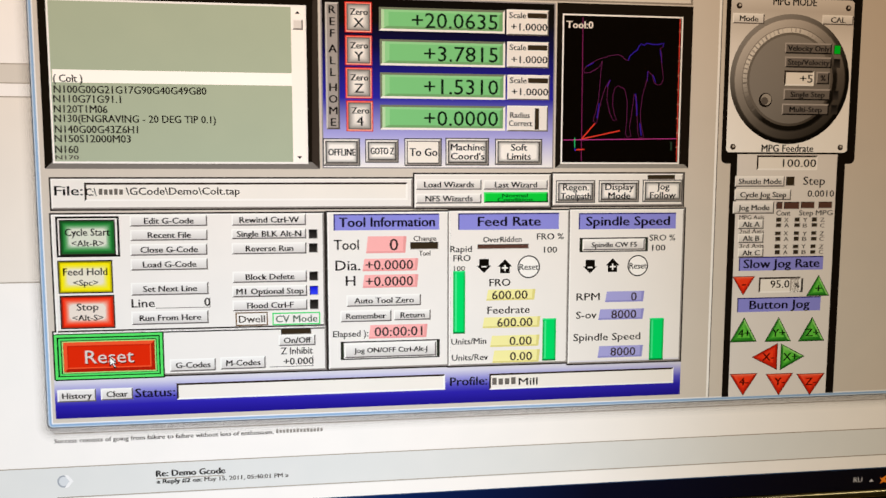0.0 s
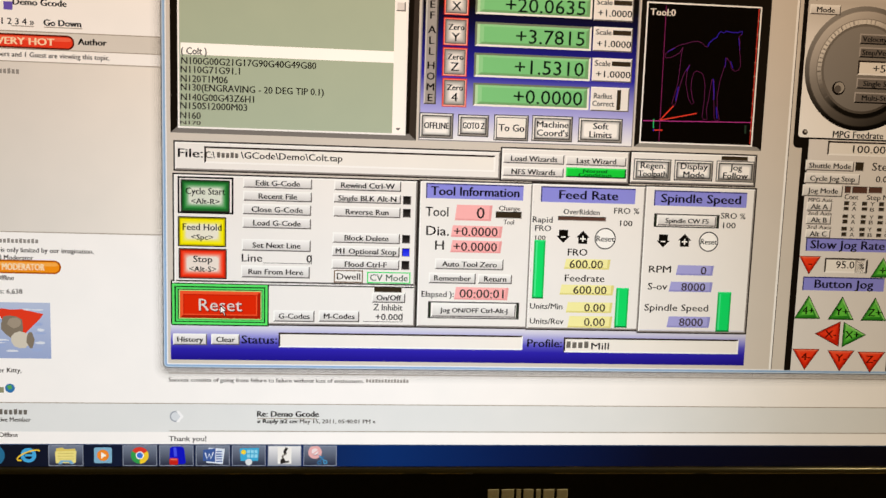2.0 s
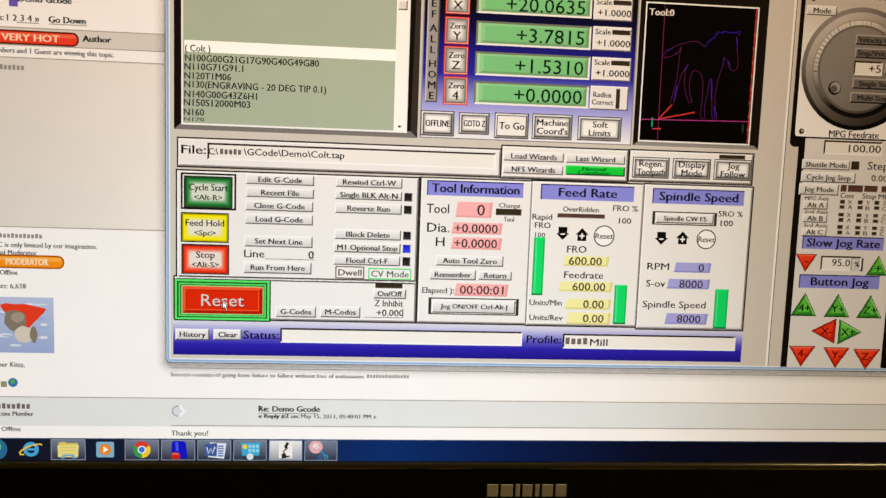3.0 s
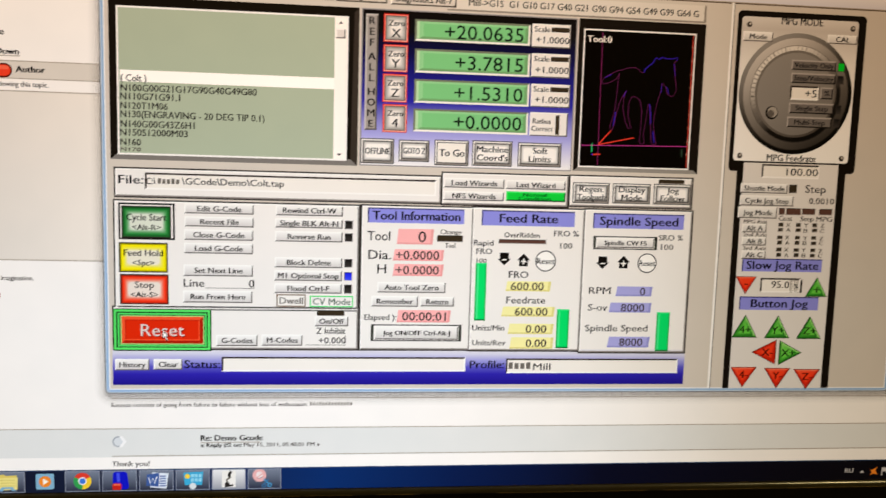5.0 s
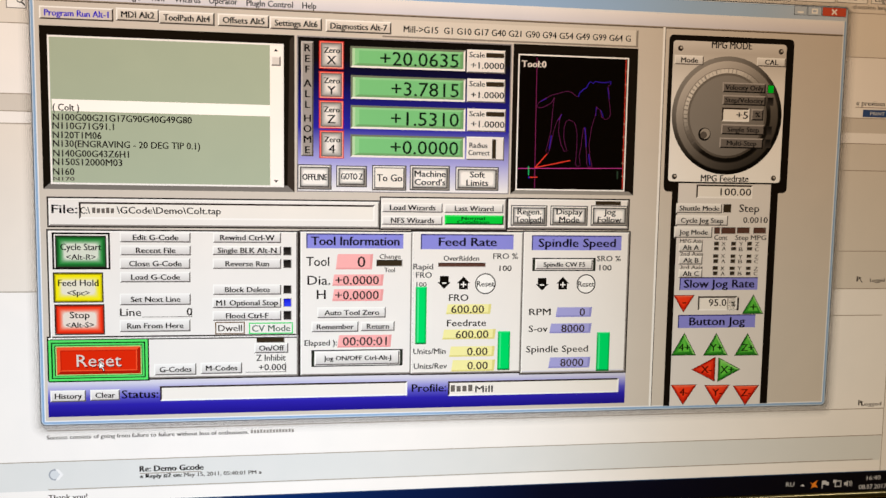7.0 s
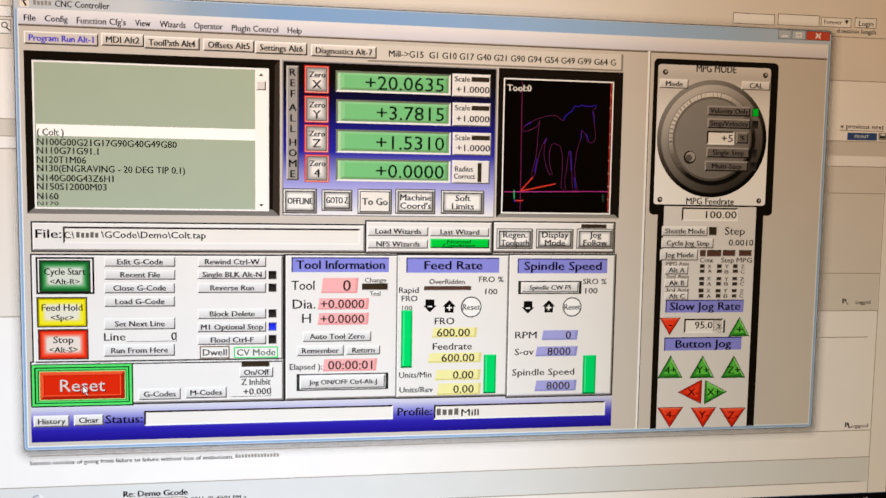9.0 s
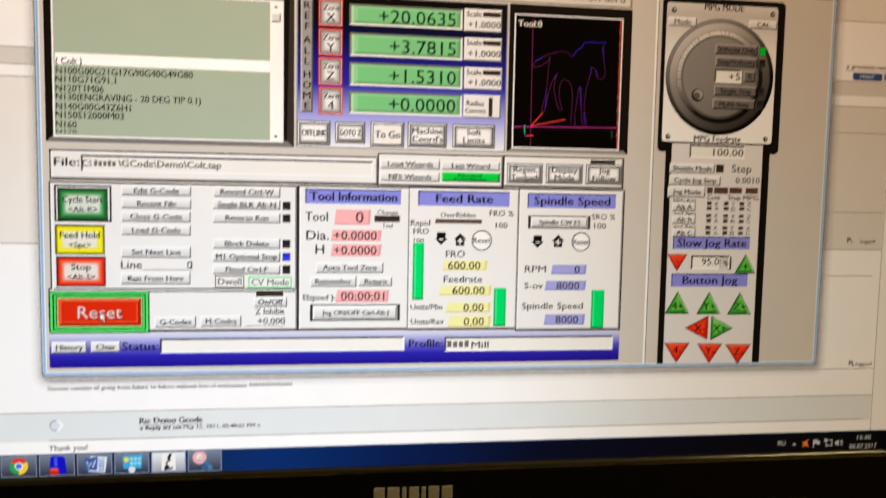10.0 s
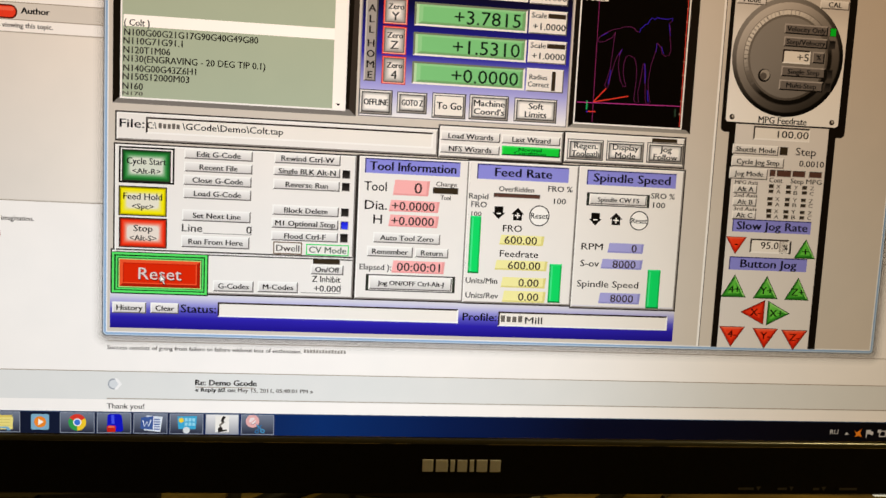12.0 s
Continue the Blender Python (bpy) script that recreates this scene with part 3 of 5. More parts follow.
def gradient(name, stops, slant=0.0):
    m = shown(1, 1, 1, low=(2, 2, 2), glow=1.0).copy()
    m.name = name
    if slant:
        n, l = m.node_tree.nodes, m.node_tree.links
        sep, val = [x for x in n if x.type == "SEPXYZ"][0], [x for x in n if x.type == "VALTORGB"][0]
        a, b = n.new("ShaderNodeMath"), n.new("ShaderNodeMath")
        a.operation, b.operation = "MULTIPLY_ADD", "MULTIPLY_ADD"
        a.inputs[1].default_value, a.inputs[2].default_value = -slant, slant
        b.inputs[1].default_value = 1 - slant
        l.new(sep.outputs["X"], a.inputs[0])
        l.new(sep.outputs["Z"], b.inputs[0])
        l.new(a.outputs[0], b.inputs[2])
        l.new(b.outputs[0], val.inputs[0])
    ramp = [n for n in m.node_tree.nodes if n.type == "VALTORGB"][0].color_ramp
    while len(ramp.elements) < len(stops):
        ramp.elements.new(0.5)
    for e, (p, c) in zip(ramp.elements, stops):
        e.position, e.color = p, (*tone(*c), 1)
    return m


def ref_bar(u0, v0, u1, v1):
    bm = bmesh.new()
    quad(bm, u0, v0, u1, v1, 6.4, 0)
    edges(bm, u0, v0, u1, v1, 2.5, 6.7, 1, 2)
    flat("home_bar", bm, [shown(166, 160, 156), shown(204, 200, 196), shown(92, 86, 82)])
    letters, v = "REF ALL HOME", v0 + 11
    for c in letters:
        if c != " ":
            text(c, u0 + 4, u1 - 4, v, 12, INK, bold=0.02, align="centre")
        v += (v1 - v0 - 22) / 9.6 * (1 if c != " " else 0.3)


def zero_button(u0, v0, u1, v1, axis):
    bm = bmesh.new()
    quad(bm, u0, v0, u1, v1, 6.2, 0)
    edges(bm, u0 + 1.3, v0 + 1.3, u1 - 1.3, v1 - 1.3, 1.7, 6.4, 1, 2)
    mats = [shown(206, 34, 26), shown(255, 128, 112), shown(255, 176, 160)]
    for k in range(7):
        w = 3.2 + 1.6 * k
        c = round(112 + 134 * (k / 6) ** 0.6)
        mats.append(shown(c, c - 3, c - 6))
        outline(bm, rounded(u0 + w, v0 + w, u1 - w, v1 - w, 0.8 + 0.9 * k), 6.6 + 0.1 * k, 3 + k)
    flat("zero_button", bm, mats)
    text("Zero", u0 + 8, u1 - 7, v0 + 15.5, 9.5, BLACK_TEXT, bold=0.008)
    text(axis, u0, u1, v0 + 32, 14, BLACK_TEXT, align="centre")


def readout(u0, v0, u1, v1, words):
    bm = bmesh.new()
    quad(bm, u0, v0, u1, v1, 6.4, 0)
    edges(bm, u0, v0, u1, v1, 3.4, 6.7, 1, 2)
    quad(bm, u0 + 3.4, v0 + 3.4, u0 + 8, v1 - 3.4, 7, 3)
    quad(bm, u0 + 8, v0 + 3.4, u0 + 15, v1 - 3.4, 7, 4)
    quad(bm, u0 + 15, v0 + 3.4, u1 - 3.4, v0 + 7, 7, 4)
    outline(bm, ((u0 + 6, v1 - 3.4), (u0 + 13, v1 - 7.5), (u1 - 9, v1 - 7.5), (u1 - 3.4, v1 - 3.4)), 7.15, 5)
    outline(bm, ((u1 - 9, v0 + 8), (u1 - 3.4, v0 + 3.4), (u1 - 3.4, v1 - 3.4), (u1 - 9, v1 - 7.5)), 7.15, 5)
    flat("axis_readout", bm, [shown(128, 206, 136), shown(120, 128, 108), shown(250, 248, 244), shown(188, 226, 180), shown(150, 216, 154), shown(118, 172, 116)])
    text(words, u0 + 20, u1 - 12, (v0 + v1) / 2 + 1, 23, shown(16, 32, 20), bold=-1, align="right")


def scale_box(u0, v0, u1, v1):
    bm = bmesh.new()
    quad(bm, u0, v0, u1, v1, 6.4, 0)
    edges(bm, u0, v0, u1, v1, 2, 6.7, 1, 2)
    quad(bm, u0 + 34, v0 + 5, u1 - 3, v0 + 13, 7, 3)
    flat("scale_box", bm, [PANEL, PANEL_LIGHT, FACE_DARK, OLIVE])
    text("Scale", u0 + 4, u0 + 31, v0 + 9, 9)
    text("+1.0000", u0 + 7, u1 - 3, v1 - 13, 11)


def radius_box(u0, v0, u1, v1):
    bm = bmesh.new()
    quad(bm, u0, v0, u1, v1, 6.4, 0)
    edges(bm, u0, v0, u1, v1, 2, 6.7, 1, 2)
    quad(bm, u1 - 22, v0 + 4, u1 - 15, v1 - 3, 7, 3)
    flat("radius_box", bm, [PANEL, PANEL_LIGHT, FACE_DARK, OLIVE])
    text("Radius", u0 + 5, u0 + 37, v0 + 15, 9)
    text("Correct", u0 + 3, u0 + 41, v0 + 28, 9)


def path_display(u0, v0, u1, v1, a, b, c, d):
    bm = bmesh.new()
    quad(bm, u0, v0, u1, v1, 5.6, 0)
    outline(bm, ((u0, v1), (u0 + 9, v1 - 7), (u1 - 9, v1 - 7), (u1, v1)), 5.9, 1)
    flat("path_frame", bm, [shown(24, 18, 14), shown(150, 146, 140)])
    bm = bmesh.new()
    quad(bm, a, b, c, d, 6.2, 0)
    ring(bm, a, b, c, d, 2.5, 6.5, 1)
    flat("path_display", bm, [shown(4, 1, 1), PANEL_LIGHT], "black tool path display with thin coloured lines")
    w, h = c - a, d - b

    def line(points, width, colour, name="path_line"):
        bm = bmesh.new()
        stroke(bm, [(a + w * x, b + h * y) for x, y in points], width, 7)
        flat(name, bm, colour)
    purple, blue, red = shown(96, 32, 84), shown(50, 28, 168), shown(226, 62, 46)
    line(((0.165, 0.022), (0.172, 0.984)), 1.2, shown(126, 36, 96), "axis_line")
    line(((0.019, 0.839), (0.973, 0.825)), 1.4, shown(190, 60, 150), "axis_line")
    line(((0.973, 0.015), (0.978, 0.981)), 1.5, red, "scale_line")
    line(((0.186, 0.389), (0.177, 0.368), (0.202, 0.342), (0.261, 0.312), (0.313, 0.291), (0.356, 0.282), (0.399, 0.269), (0.459, 0.262), (0.494, 0.272), (0.521, 0.294), (0.547, 0.299)), 1.0, purple)
    line(((0.186, 0.389), (0.229, 0.385), (0.272, 0.366), (0.306, 0.348), (0.331, 0.308)), 1.0, purple)
    line(((0.547, 0.299), (0.556, 0.271), (0.577, 0.256), (0.593, 0.241), (0.617, 0.232), (0.633, 0.204), (0.650, 0.186), (0.678, 0.197), (0.698, 0.182), (0.750, 0.189), (0.802, 0.188), (0.840, 0.178), (0.837, 0.201)), 1.7, blue)
    line(((0.837, 0.201), (0.812, 0.217), (0.826, 0.255), (0.825, 0.309), (0.838, 0.365), (0.845, 0.421), (0.829, 0.453), (0.798, 0.462), (0.766, 0.445), (0.751, 0.396), (0.715, 0.368)), 1.0, purple)
    line(((0.715, 0.368), (0.712, 0.411), (0.694, 0.468), (0.675, 0.525), (0.667, 0.582), (0.657, 0.653), (0.668, 0.737), (0.692, 0.814)), 1.0, purple)
    line(((0.692, 0.814), (0.657, 0.822), (0.642, 0.794), (0.634, 0.696), (0.619, 0.597), (0.624, 0.540), (0.602, 0.527)), 1.0, purple)
    line(((0.602, 0.527), (0.594, 0.584), (0.584, 0.669), (0.570, 0.740), (0.583, 0.810), (0.556, 0.819), (0.537, 0.797), (0.546, 0.684), (0.545, 0.571), (0.530, 0.515), (0.517, 0.489)), 1.0, purple)
    line(((0.517, 0.489), (0.467, 0.471), (0.442, 0.482), (0.425, 0.532), (0.424, 0.602), (0.441, 0.665), (0.459, 0.700), (0.433, 0.707), (0.402, 0.659), (0.375, 0.561), (0.381, 0.476), (0.400, 0.430)), 1.0, purple)
    line(((0.400, 0.430), (0.363, 0.477), (0.339, 0.534), (0.316, 0.619), (0.302, 0.690), (0.289, 0.726), (0.264, 0.708), (0.283, 0.648), (0.306, 0.563), (0.314, 0.464), (0.321, 0.365), (0.331, 0.308)), 1.0, purple)
    line(((0.312, 0.588), (0.305, 0.634), (0.295, 0.691)), 1.7, blue)
    line(((0.613, 0.524), (0.626, 0.597), (0.630, 0.670)), 2.2, blue)
    line(((0.656, 0.721), (0.671, 0.805)), 2.0, blue)
    line(((0.756, 0.393), (0.780, 0.443)), 1.4, blue)
    line(((0.811, 0.224), (0.829, 0.309)), 1.4, blue)
    line(((0.712, 0.371), (0.710, 0.436)), 1.4, blue)
    line(((0.400, 0.433), (0.374, 0.476)), 1.4, blue)
    line(((0.202, 0.345), (0.260, 0.318)), 1.3, blue)
    line(((0.170, 0.832), (0.489, 0.773)), 2, red)
    line(((0.170, 0.832), (0.280, 0.726)), 2, red)
    for k in range(9):
        line(((0.966, 0.10 + 0.098 * k), (0.988, 0.10 + 0.098 * k)), 1.2, shown(220, 200, 180), "scale_tick")
    line(((0.114, 0.823), (0.116, 0.890)), 2, shown(40, 190, 110), "axis_mark")
    line(((0.127, 0.904), (0.197, 0.902)), 2.2, red, "axis_mark")
    line(((0.113, 0.905), (0.125, 0.904)), 3, shown(44, 40, 200), "axis_mark")
    line(((0.927, 0.846), (0.930, 0.906)), 3, shown(44, 66, 52), "axis_mark")
    text("Tool:0", a + 6, a + 50, b + 17, 11, shown(246, 240, 232), bold=0.015)


def tab(u0, v0, u1, v1, words, active=False):
    bm = bmesh.new()
    quad(bm, u0, v0, u1, v1, 6, 0)
    edges(bm, u0, v0, u1, v1, 2.4, 6.3, 1, 2)
    flat("tab", bm, [shown(222, 214, 208) if active else shown(246, 240, 232, low=(206, 198, 188)), FACE_LIGHT, shown(74, 66, 60)])
    text(words, u0 + 8, u1 - 8, (v0 + v1) / 2, 10, shown(60, 40, 214) if active else BLACK_TEXT, bold=0.02)


def pendant_back(u0, v0, u1, v1):
    bm = bmesh.new()
    outline(bm, rounded(u0, v0, u1, v1 + 4, 9), 5.6)
    flat("pendant_back", bm, shown(18, 13, 10))


def pendant_plate(u0, v0, u1, v1):
    bm = bmesh.new()
    outline(bm, rounded(u0, v0, u1, v1, 6), 6)
    flat("pendant_plate", bm, gradient("pendant_plate", ((0, (255, 254, 252)), (0.4, (252, 250, 248)), (0.7, (238, 234, 230)), (0.92, (206, 200, 194)), (1, (226, 221, 216)))))


def pendant_strip_back(u0, v0, u1, v1):
    bm = bmesh.new()
    quad(bm, u0, v0, u1, v1, 5.3)
    flat("pendant_back", bm, shown(18, 13, 10))


def pendant_strip(u0, v0, u1, v1):
    bm = bmesh.new()
    quad(bm, u0, v0, u1, v1, 5.9)
    flat("pendant_plate", bm, shown(232, 228, 225))


DIAL_GLINTS = random.Random(4)


def dial(u, v, r):
    def turned(name, k, steps, layer, inner=0.0):
        bm = bmesh.new()
        disc(bm, u, v, r * k, layer, 0, 48, inner * r)
        return flat(name, bm, gradient(name, steps, 0.38))
    turned("dial_rim", 1.0, ((0, (3, 2, 2)), (0.36, (10, 8, 6)), (0.56, (70, 65, 60)), (0.85, (150, 146, 142))), 6.3)
    turned("dial_line", 0.935, ((0.1, (8, 6, 5)), (0.5, (82, 76, 70)), (0.9, (158, 152, 146))), 6.4)
    turned("dial_ring", 0.92, ((0.1, (40, 36, 32)), (0.36, (92, 86, 80)), (0.6, (146, 140, 134)), (0.85, (206, 200, 194))), 6.5)
    turned("dial_line", 0.805, ((0.1, (14, 12, 10)), (0.5, (96, 90, 84)), (0.9, (164, 158, 152))), 6.6)
    turned("dial_groove", 0.79, ((0.1, (6, 5, 4)), (0.36, (24, 20, 17)), (0.55, (120, 114, 108)), (0.78, (230, 225, 218))), 6.7)
    turned("dial_bevel", 0.72, ((0.1, (70, 64, 58)), (0.5, (112, 106, 100)), (0.9, (122, 116, 110))), 6.8)
    turned("dial_face", 0.68, ((0, (112, 107, 102)), (0.5, (138, 133, 128)), (1, (150, 145, 140))), 6.9)
    # ridges of the drawn dial, their glints painted as ticks of varied brightness
    for k in range(30):
        ang = radians(58 + 160 * k / 29)
        bm = bmesh.new()
        stroke(bm, [(u + r * q * math.cos(ang), v - r * q * math.sin(ang)) for q in (0.725, 0.786)], 1.0 + 2.2 * DIAL_GLINTS.random(), 7.0)
        c = round((206 - 84 * max(0, (k - 9) / 20)) * (0.78 + 0.3 * DIAL_GLINTS.random()))
        flat("dial_tick", bm, shown(c, c - 5, c - 9))
    bm = bmesh.new()
    disc(bm, u - 0.40 * r, v + 0.32 * r, 12, 7.1, 0, 24)
    disc(bm, u - 0.40 * r + 1.2, v + 0.32 * r - 1, 9.5, 7.3, 1, 24)
    disc(bm, u - 0.40 * r - 1.5, v + 0.32 * r + 1.5, 6.5, 7.5, 2, 24)
    flat("finger_hole", bm, [shown(24, 20, 17), shown(164, 158, 150), shown(96, 90, 85)])


def screw(u, v):
    bm = bmesh.new()
    disc(bm, u, v, 5, 6.6, 0, 16)
    disc(bm, u + 1, v - 1, 2.2, 6.9, 1, 12)
    flat("screw", bm, [shown(52, 42, 34), shown(196, 190, 182)])


def dial_button(u0, v0, u1, v1, words):
    bm = bmesh.new()
    quad(bm, u0, v0, u1, v1, 7.3, 0)
    edges(bm, u0, v0, u1, v1, 2.5, 7.6, 1, 2)
    flat("dial_button", bm, [shown(116, 110, 106), shown(178, 172, 168), shown(24, 20, 18)])
    text(words, u0 + 5, u1 - 5, (v0 + v1) / 2, 9, shown(12, 10, 9), align="centre", bold=0.02)


def jog_arrow(u, v, w, h, way, colour, words):
    """A raised triangle key: dark rim, three bevels lit from above, a brighter face."""
    shape = {"up": ((-1, 1), (1, 1), (0, -1)), "down": ((1, -1), (-1, -1), (0, 1)), "left": ((1, -1), (1, 1), (-1, 0)), "right": ((-1, 1), (-1, -1), (1, 0))}[way]
    cx, cy = sum(x for x, y in shape) / 3, sum(y for x, y in shape) / 3

    def scaled(k):
        return [(u + w * (cx + (x - cx) * k), v + h * (cy + (y - cy) * k)) for x, y in shape]
    bm = bmesh.new()
    outline(bm, scaled(1.04), 6.4, 0)
    a, b = scaled(0.95), scaled(0.74)
    for k in range(3):
        p, q = a[k], a[(k + 1) % 3]
        up = (p[1] + q[1]) / 2 < v + h * cy - 2
        side = (p[0] + q[0]) / 2 < u + w * cx - 3
        outline(bm, (p, q, b[(k + 1) % 3], b[k]), 6.7, 1 if not up and not side else 2 if side else 3)
    outline(bm, b, 6.8, 4)
    outline(bm, scaled(0.5), 7.0, 5)
    green = colour is GREEN_JOG
    tones = ((24, 56, 20), (38, 116, 30), (50, 132, 40), (146, 216, 116)) if green else ((92, 18, 10), (186, 34, 12), (206, 40, 18), (252, 112, 82))
    flat("jog_arrow", bm, [shown(*c) for c in tones] + [JOG_GREEN_BODY if green else JOG_RED_BODY, shown(104, 206, 70) if green else shown(250, 66, 30)])
    n = len(words)
    text(words, u + w * cx * 0.7 - 8 * n, u + w * cx * 0.7 + 8 * n, v + h * cy * 0.85, 13.5 if n > 1 else 16, shown(16, 36, 12) if green else shown(92, 10, 4), bold=0.01, align="centre")


JOG_GREEN_BODY = gradient("jog_green", ((0.05, (28, 112, 30)), (0.5, (76, 180, 54)), (0.95, (150, 228, 110))), 0.35)
JOG_RED_BODY = gradient("jog_red", ((0.05, (180, 24, 10)), (0.5, (240, 52, 26)), (0.95, (255, 96, 60))), 0.35)


def pendant_split(u):
    bm = bmesh.new()
    quad(bm, u, 197, u + 4, 896, 5.4, 0)
    quad(bm, u + 4, 197, u + 5.5, 896, 5.4, 1)
    flat("splitter", bm, [PANEL_LIGHT, FACE_DARK])


def pill(u0, v0, u1, v1, words, colour):
    bm = bmesh.new()
    u0 = max(u0, 2)
    mid = (v0 + v1) / 2
    v0, v1 = mid - 11.5, mid + 11.5
    outline(bm, rounded(u0, v0, u1, v1, 11), 3.5, 1)
    outline(bm, rounded(u0, v0 + 2.6, u1 - 2.6, v1 - 2.6, 8.5), 3.7, 0)
    outline(bm, rounded(u0, v0 + 4.2, u1 - 5, v0 + 10, 2.8), 3.9, 2)
    flat("badge_pill", bm, [colour, shown(92, 22, 12) if colour is RED_PILL else shown(176, 88, 8), shown(250, 104, 76) if colour is RED_PILL else shown(255, 178, 80)])
    text(words, u1 - 95 if colour is ORANGE else u1 - 122, u1 - 27 if colour is ORANGE else u1 - 32, (v0 + v1) / 2, 11, shown(255, 226, 190), bold=0.03, layer=5)


def picture(u0, v0, u1, v1):
    """A small picture on the page, kept to plain patches of its colours."""
    u0 = max(u0, 1)
    w, h = u1 - u0, v1 - v0
    rng = random.Random(12)

    def patch(cx, cy, rx, ry, layer, index, n=11):
        outline(bm, [(u0 + w * (cx + rx * k * math.cos(t)), v0 + h * (cy + ry * k * math.sin(t))) for t, k in ((2 * math.pi * i / n, 0.8 + 0.25 * rng.random()) for i in range(n))], layer, index)
    bm = bmesh.new()
    quad(bm, u0, v0, u1, v1, 3, 0)
    for k in range(26):
        patch(rng.uniform(0.16, 0.84), rng.uniform(0.08, 0.92), rng.uniform(0.05, 0.14), rng.uniform(0.012, 0.04), 3.05 + 0.008 * k, 1 if k % 2 else 4)
    outline(bm, [(u0 + w * x, v0 + h * y) for x, y in ((0.1, 0.15), (0.2, 0.11), (0.34, 0.13), (0.52, 0.12), (0.7, 0.16), (0.88, 0.2), (0.84, 0.27), (0.7, 0.42), (0.58, 0.55), (0.4, 0.5), (0.2, 0.3))], 3.3, 2)
    patch(0.36, 0.42, 0.21, 0.22, 3.5, 3)
    patch(0.40, 0.36, 0.12, 0.10, 3.55, 6)
    patch(0.50, 0.66, 0.17, 0.17, 3.6, 5)
    patch(0.66, 0.66, 0.07, 0.16, 3.65, 3)
    flat("picture", bm, [shown(186, 198, 226, low=(158, 174, 214)), shown(222, 228, 240), shown(232, 62, 36), shown(134, 122, 106), shown(160, 178, 220), shown(214, 206, 190), shown(164, 150, 132)], "small picture of plain coloured patches")


def post_icon(u, v):
    bm = bmesh.new()
    disc(bm, u - 2, v, 10, 3, 0, 20)
    disc(bm, u - 2, v, 7.6, 3.2, 1, 20)
    outline(bm, ((u - 1, v - 10), (u + 4, v - 10), (u + 12, v), (u + 4, v + 10), (u - 1, v + 10), (u + 6, v)), 3.4, 2)
    flat("post_icon", bm, [shown(168, 174, 184), shown(222, 227, 233), shown(252, 252, 254)])


def input_box(u0, v0, u1, v1):
    bm = bmesh.new()
    quad(bm, u0, v0, u1, v1, 3, 0)
    ring(bm, u0, v0, u1, v1, 1.2, 3.3, 1)
    flat("input_box", bm, [shown(255, 255, 255), FACE_DARK])


def report_mark(u, v):
    bm = bmesh.new()
    quad(bm, u - 5, v - 6, u - 2, v + 4, 3.4)
    outline(bm, ((u - 1, v - 6), (u + 5, v - 3), (u - 1, v + 1)), 3.4)
    stroke(bm, ((u + 3, v), (u + 7, v + 6)), 1.8, 3.6)
    flat("report_icon", bm, INK_PAGE)


def page_line(v, u0=0, u1=1880):
    bm = bmesh.new()
    quad(bm, u0, v - 0.8, u1, v + 0.8, 3.4)
    flat("page_rule", bm, PAGE_LINE)


# web page
bm = bmesh.new()
quad(bm, 0, 0, 1920, 1040, 1)
flat("web_page", bm, PAGE)
for v0, v1, m in ((75, 236, shown(240, 234, 226)), (349, 377, PAGE_HEAD), (397, 675, PAGE_GREY), (968, 1018, PAGE_BAND)):
    bm = bmesh.new()
    quad(bm, 0, v0, 1878, v1, 2)
    flat("page_band", bm, m)
bm = bmesh.new()
quad(bm, 0, 399, 312, 673, 2.5)
# viewing-angle brightening towards the window is put into this panel's colour
flat("post_panel", bm, sideways("post_panel", ((0, (222, 217, 210)), (0.45, (232, 226, 219)), (1, (245, 238, 230)))))
bm = bmesh.new()
quad(bm, 1880, 72, 1920, 1040, 2.2, 0)
quad(bm, 1879, 72, 1880.5, 1040, 2.4, 1)
flat("scroll_bar", bm, [shown(250, 246, 242), PAGE_LINE])
for v in (236, 349, 397, 675, 967):
    page_line(v)
page_line(913, 321)
page_line(377, 0, 312)
page_line(1016, 321, 1862)
for v in (448, 602):
    page_line(v, 1752)
for u0, u1, v in ((128, 188, 341), (77, 112, 341), (471, 574, 993)):
    page_line(v, u0, u1)
page_line(727, 1752, 1862)
page_line(155, 1752, 1871)
bm = bmesh.new()
quad(bm, 0, 0, 1920, 66, 2, 0)
flat("browser_bar", bm, shown(250, 238, 224))
bm = bmesh.new()
quad(bm, 1869, 76, 1870.5, 155, 3)
flat("page_rule", bm, PAGE_LINE)

for u, v in ((1808, 657), (1828, 902)):
    report_mark(u, v)
bm = bmesh.new()
outline(bm, ((1776, 124), (1785, 124), (1780.5, 132)), 3.6)
flat("drop_arrow", bm, INK_SOFT)
for u0, v0, u1, v1 in ((270, 168, 311, 186), (278, 190, 309, 213)):
    input_box(u0, v0, u1, v1)
bm = bmesh.new()
disc(bm, 299, 199, 5, 3.6, 0, 16, inner=3.4)
stroke(bm, ((302, 203), (307, 208)), 2.2, 3.6)
flat("search_icon", bm, INK_SOFT)
bm = bmesh.new()
quad(bm, 66, 303, 80, 316, 3.4)
flat("topic_icon", bm, shown(110, 90, 190))
bm = bmesh.new()
disc(bm, 58, 942, 8, 3.4, 0, 18)
outline(bm, ((53, 938), (60, 936), (62, 942), (56, 945)), 3.7, 1)
flat("profile_icon", bm, [shown(50, 120, 180), shown(90, 170, 90)])
bm = bmesh.new()
quad(bm, 38, 940, 48, 950, 3.4)
flat("mail_icon", bm, shown(150, 150, 120))

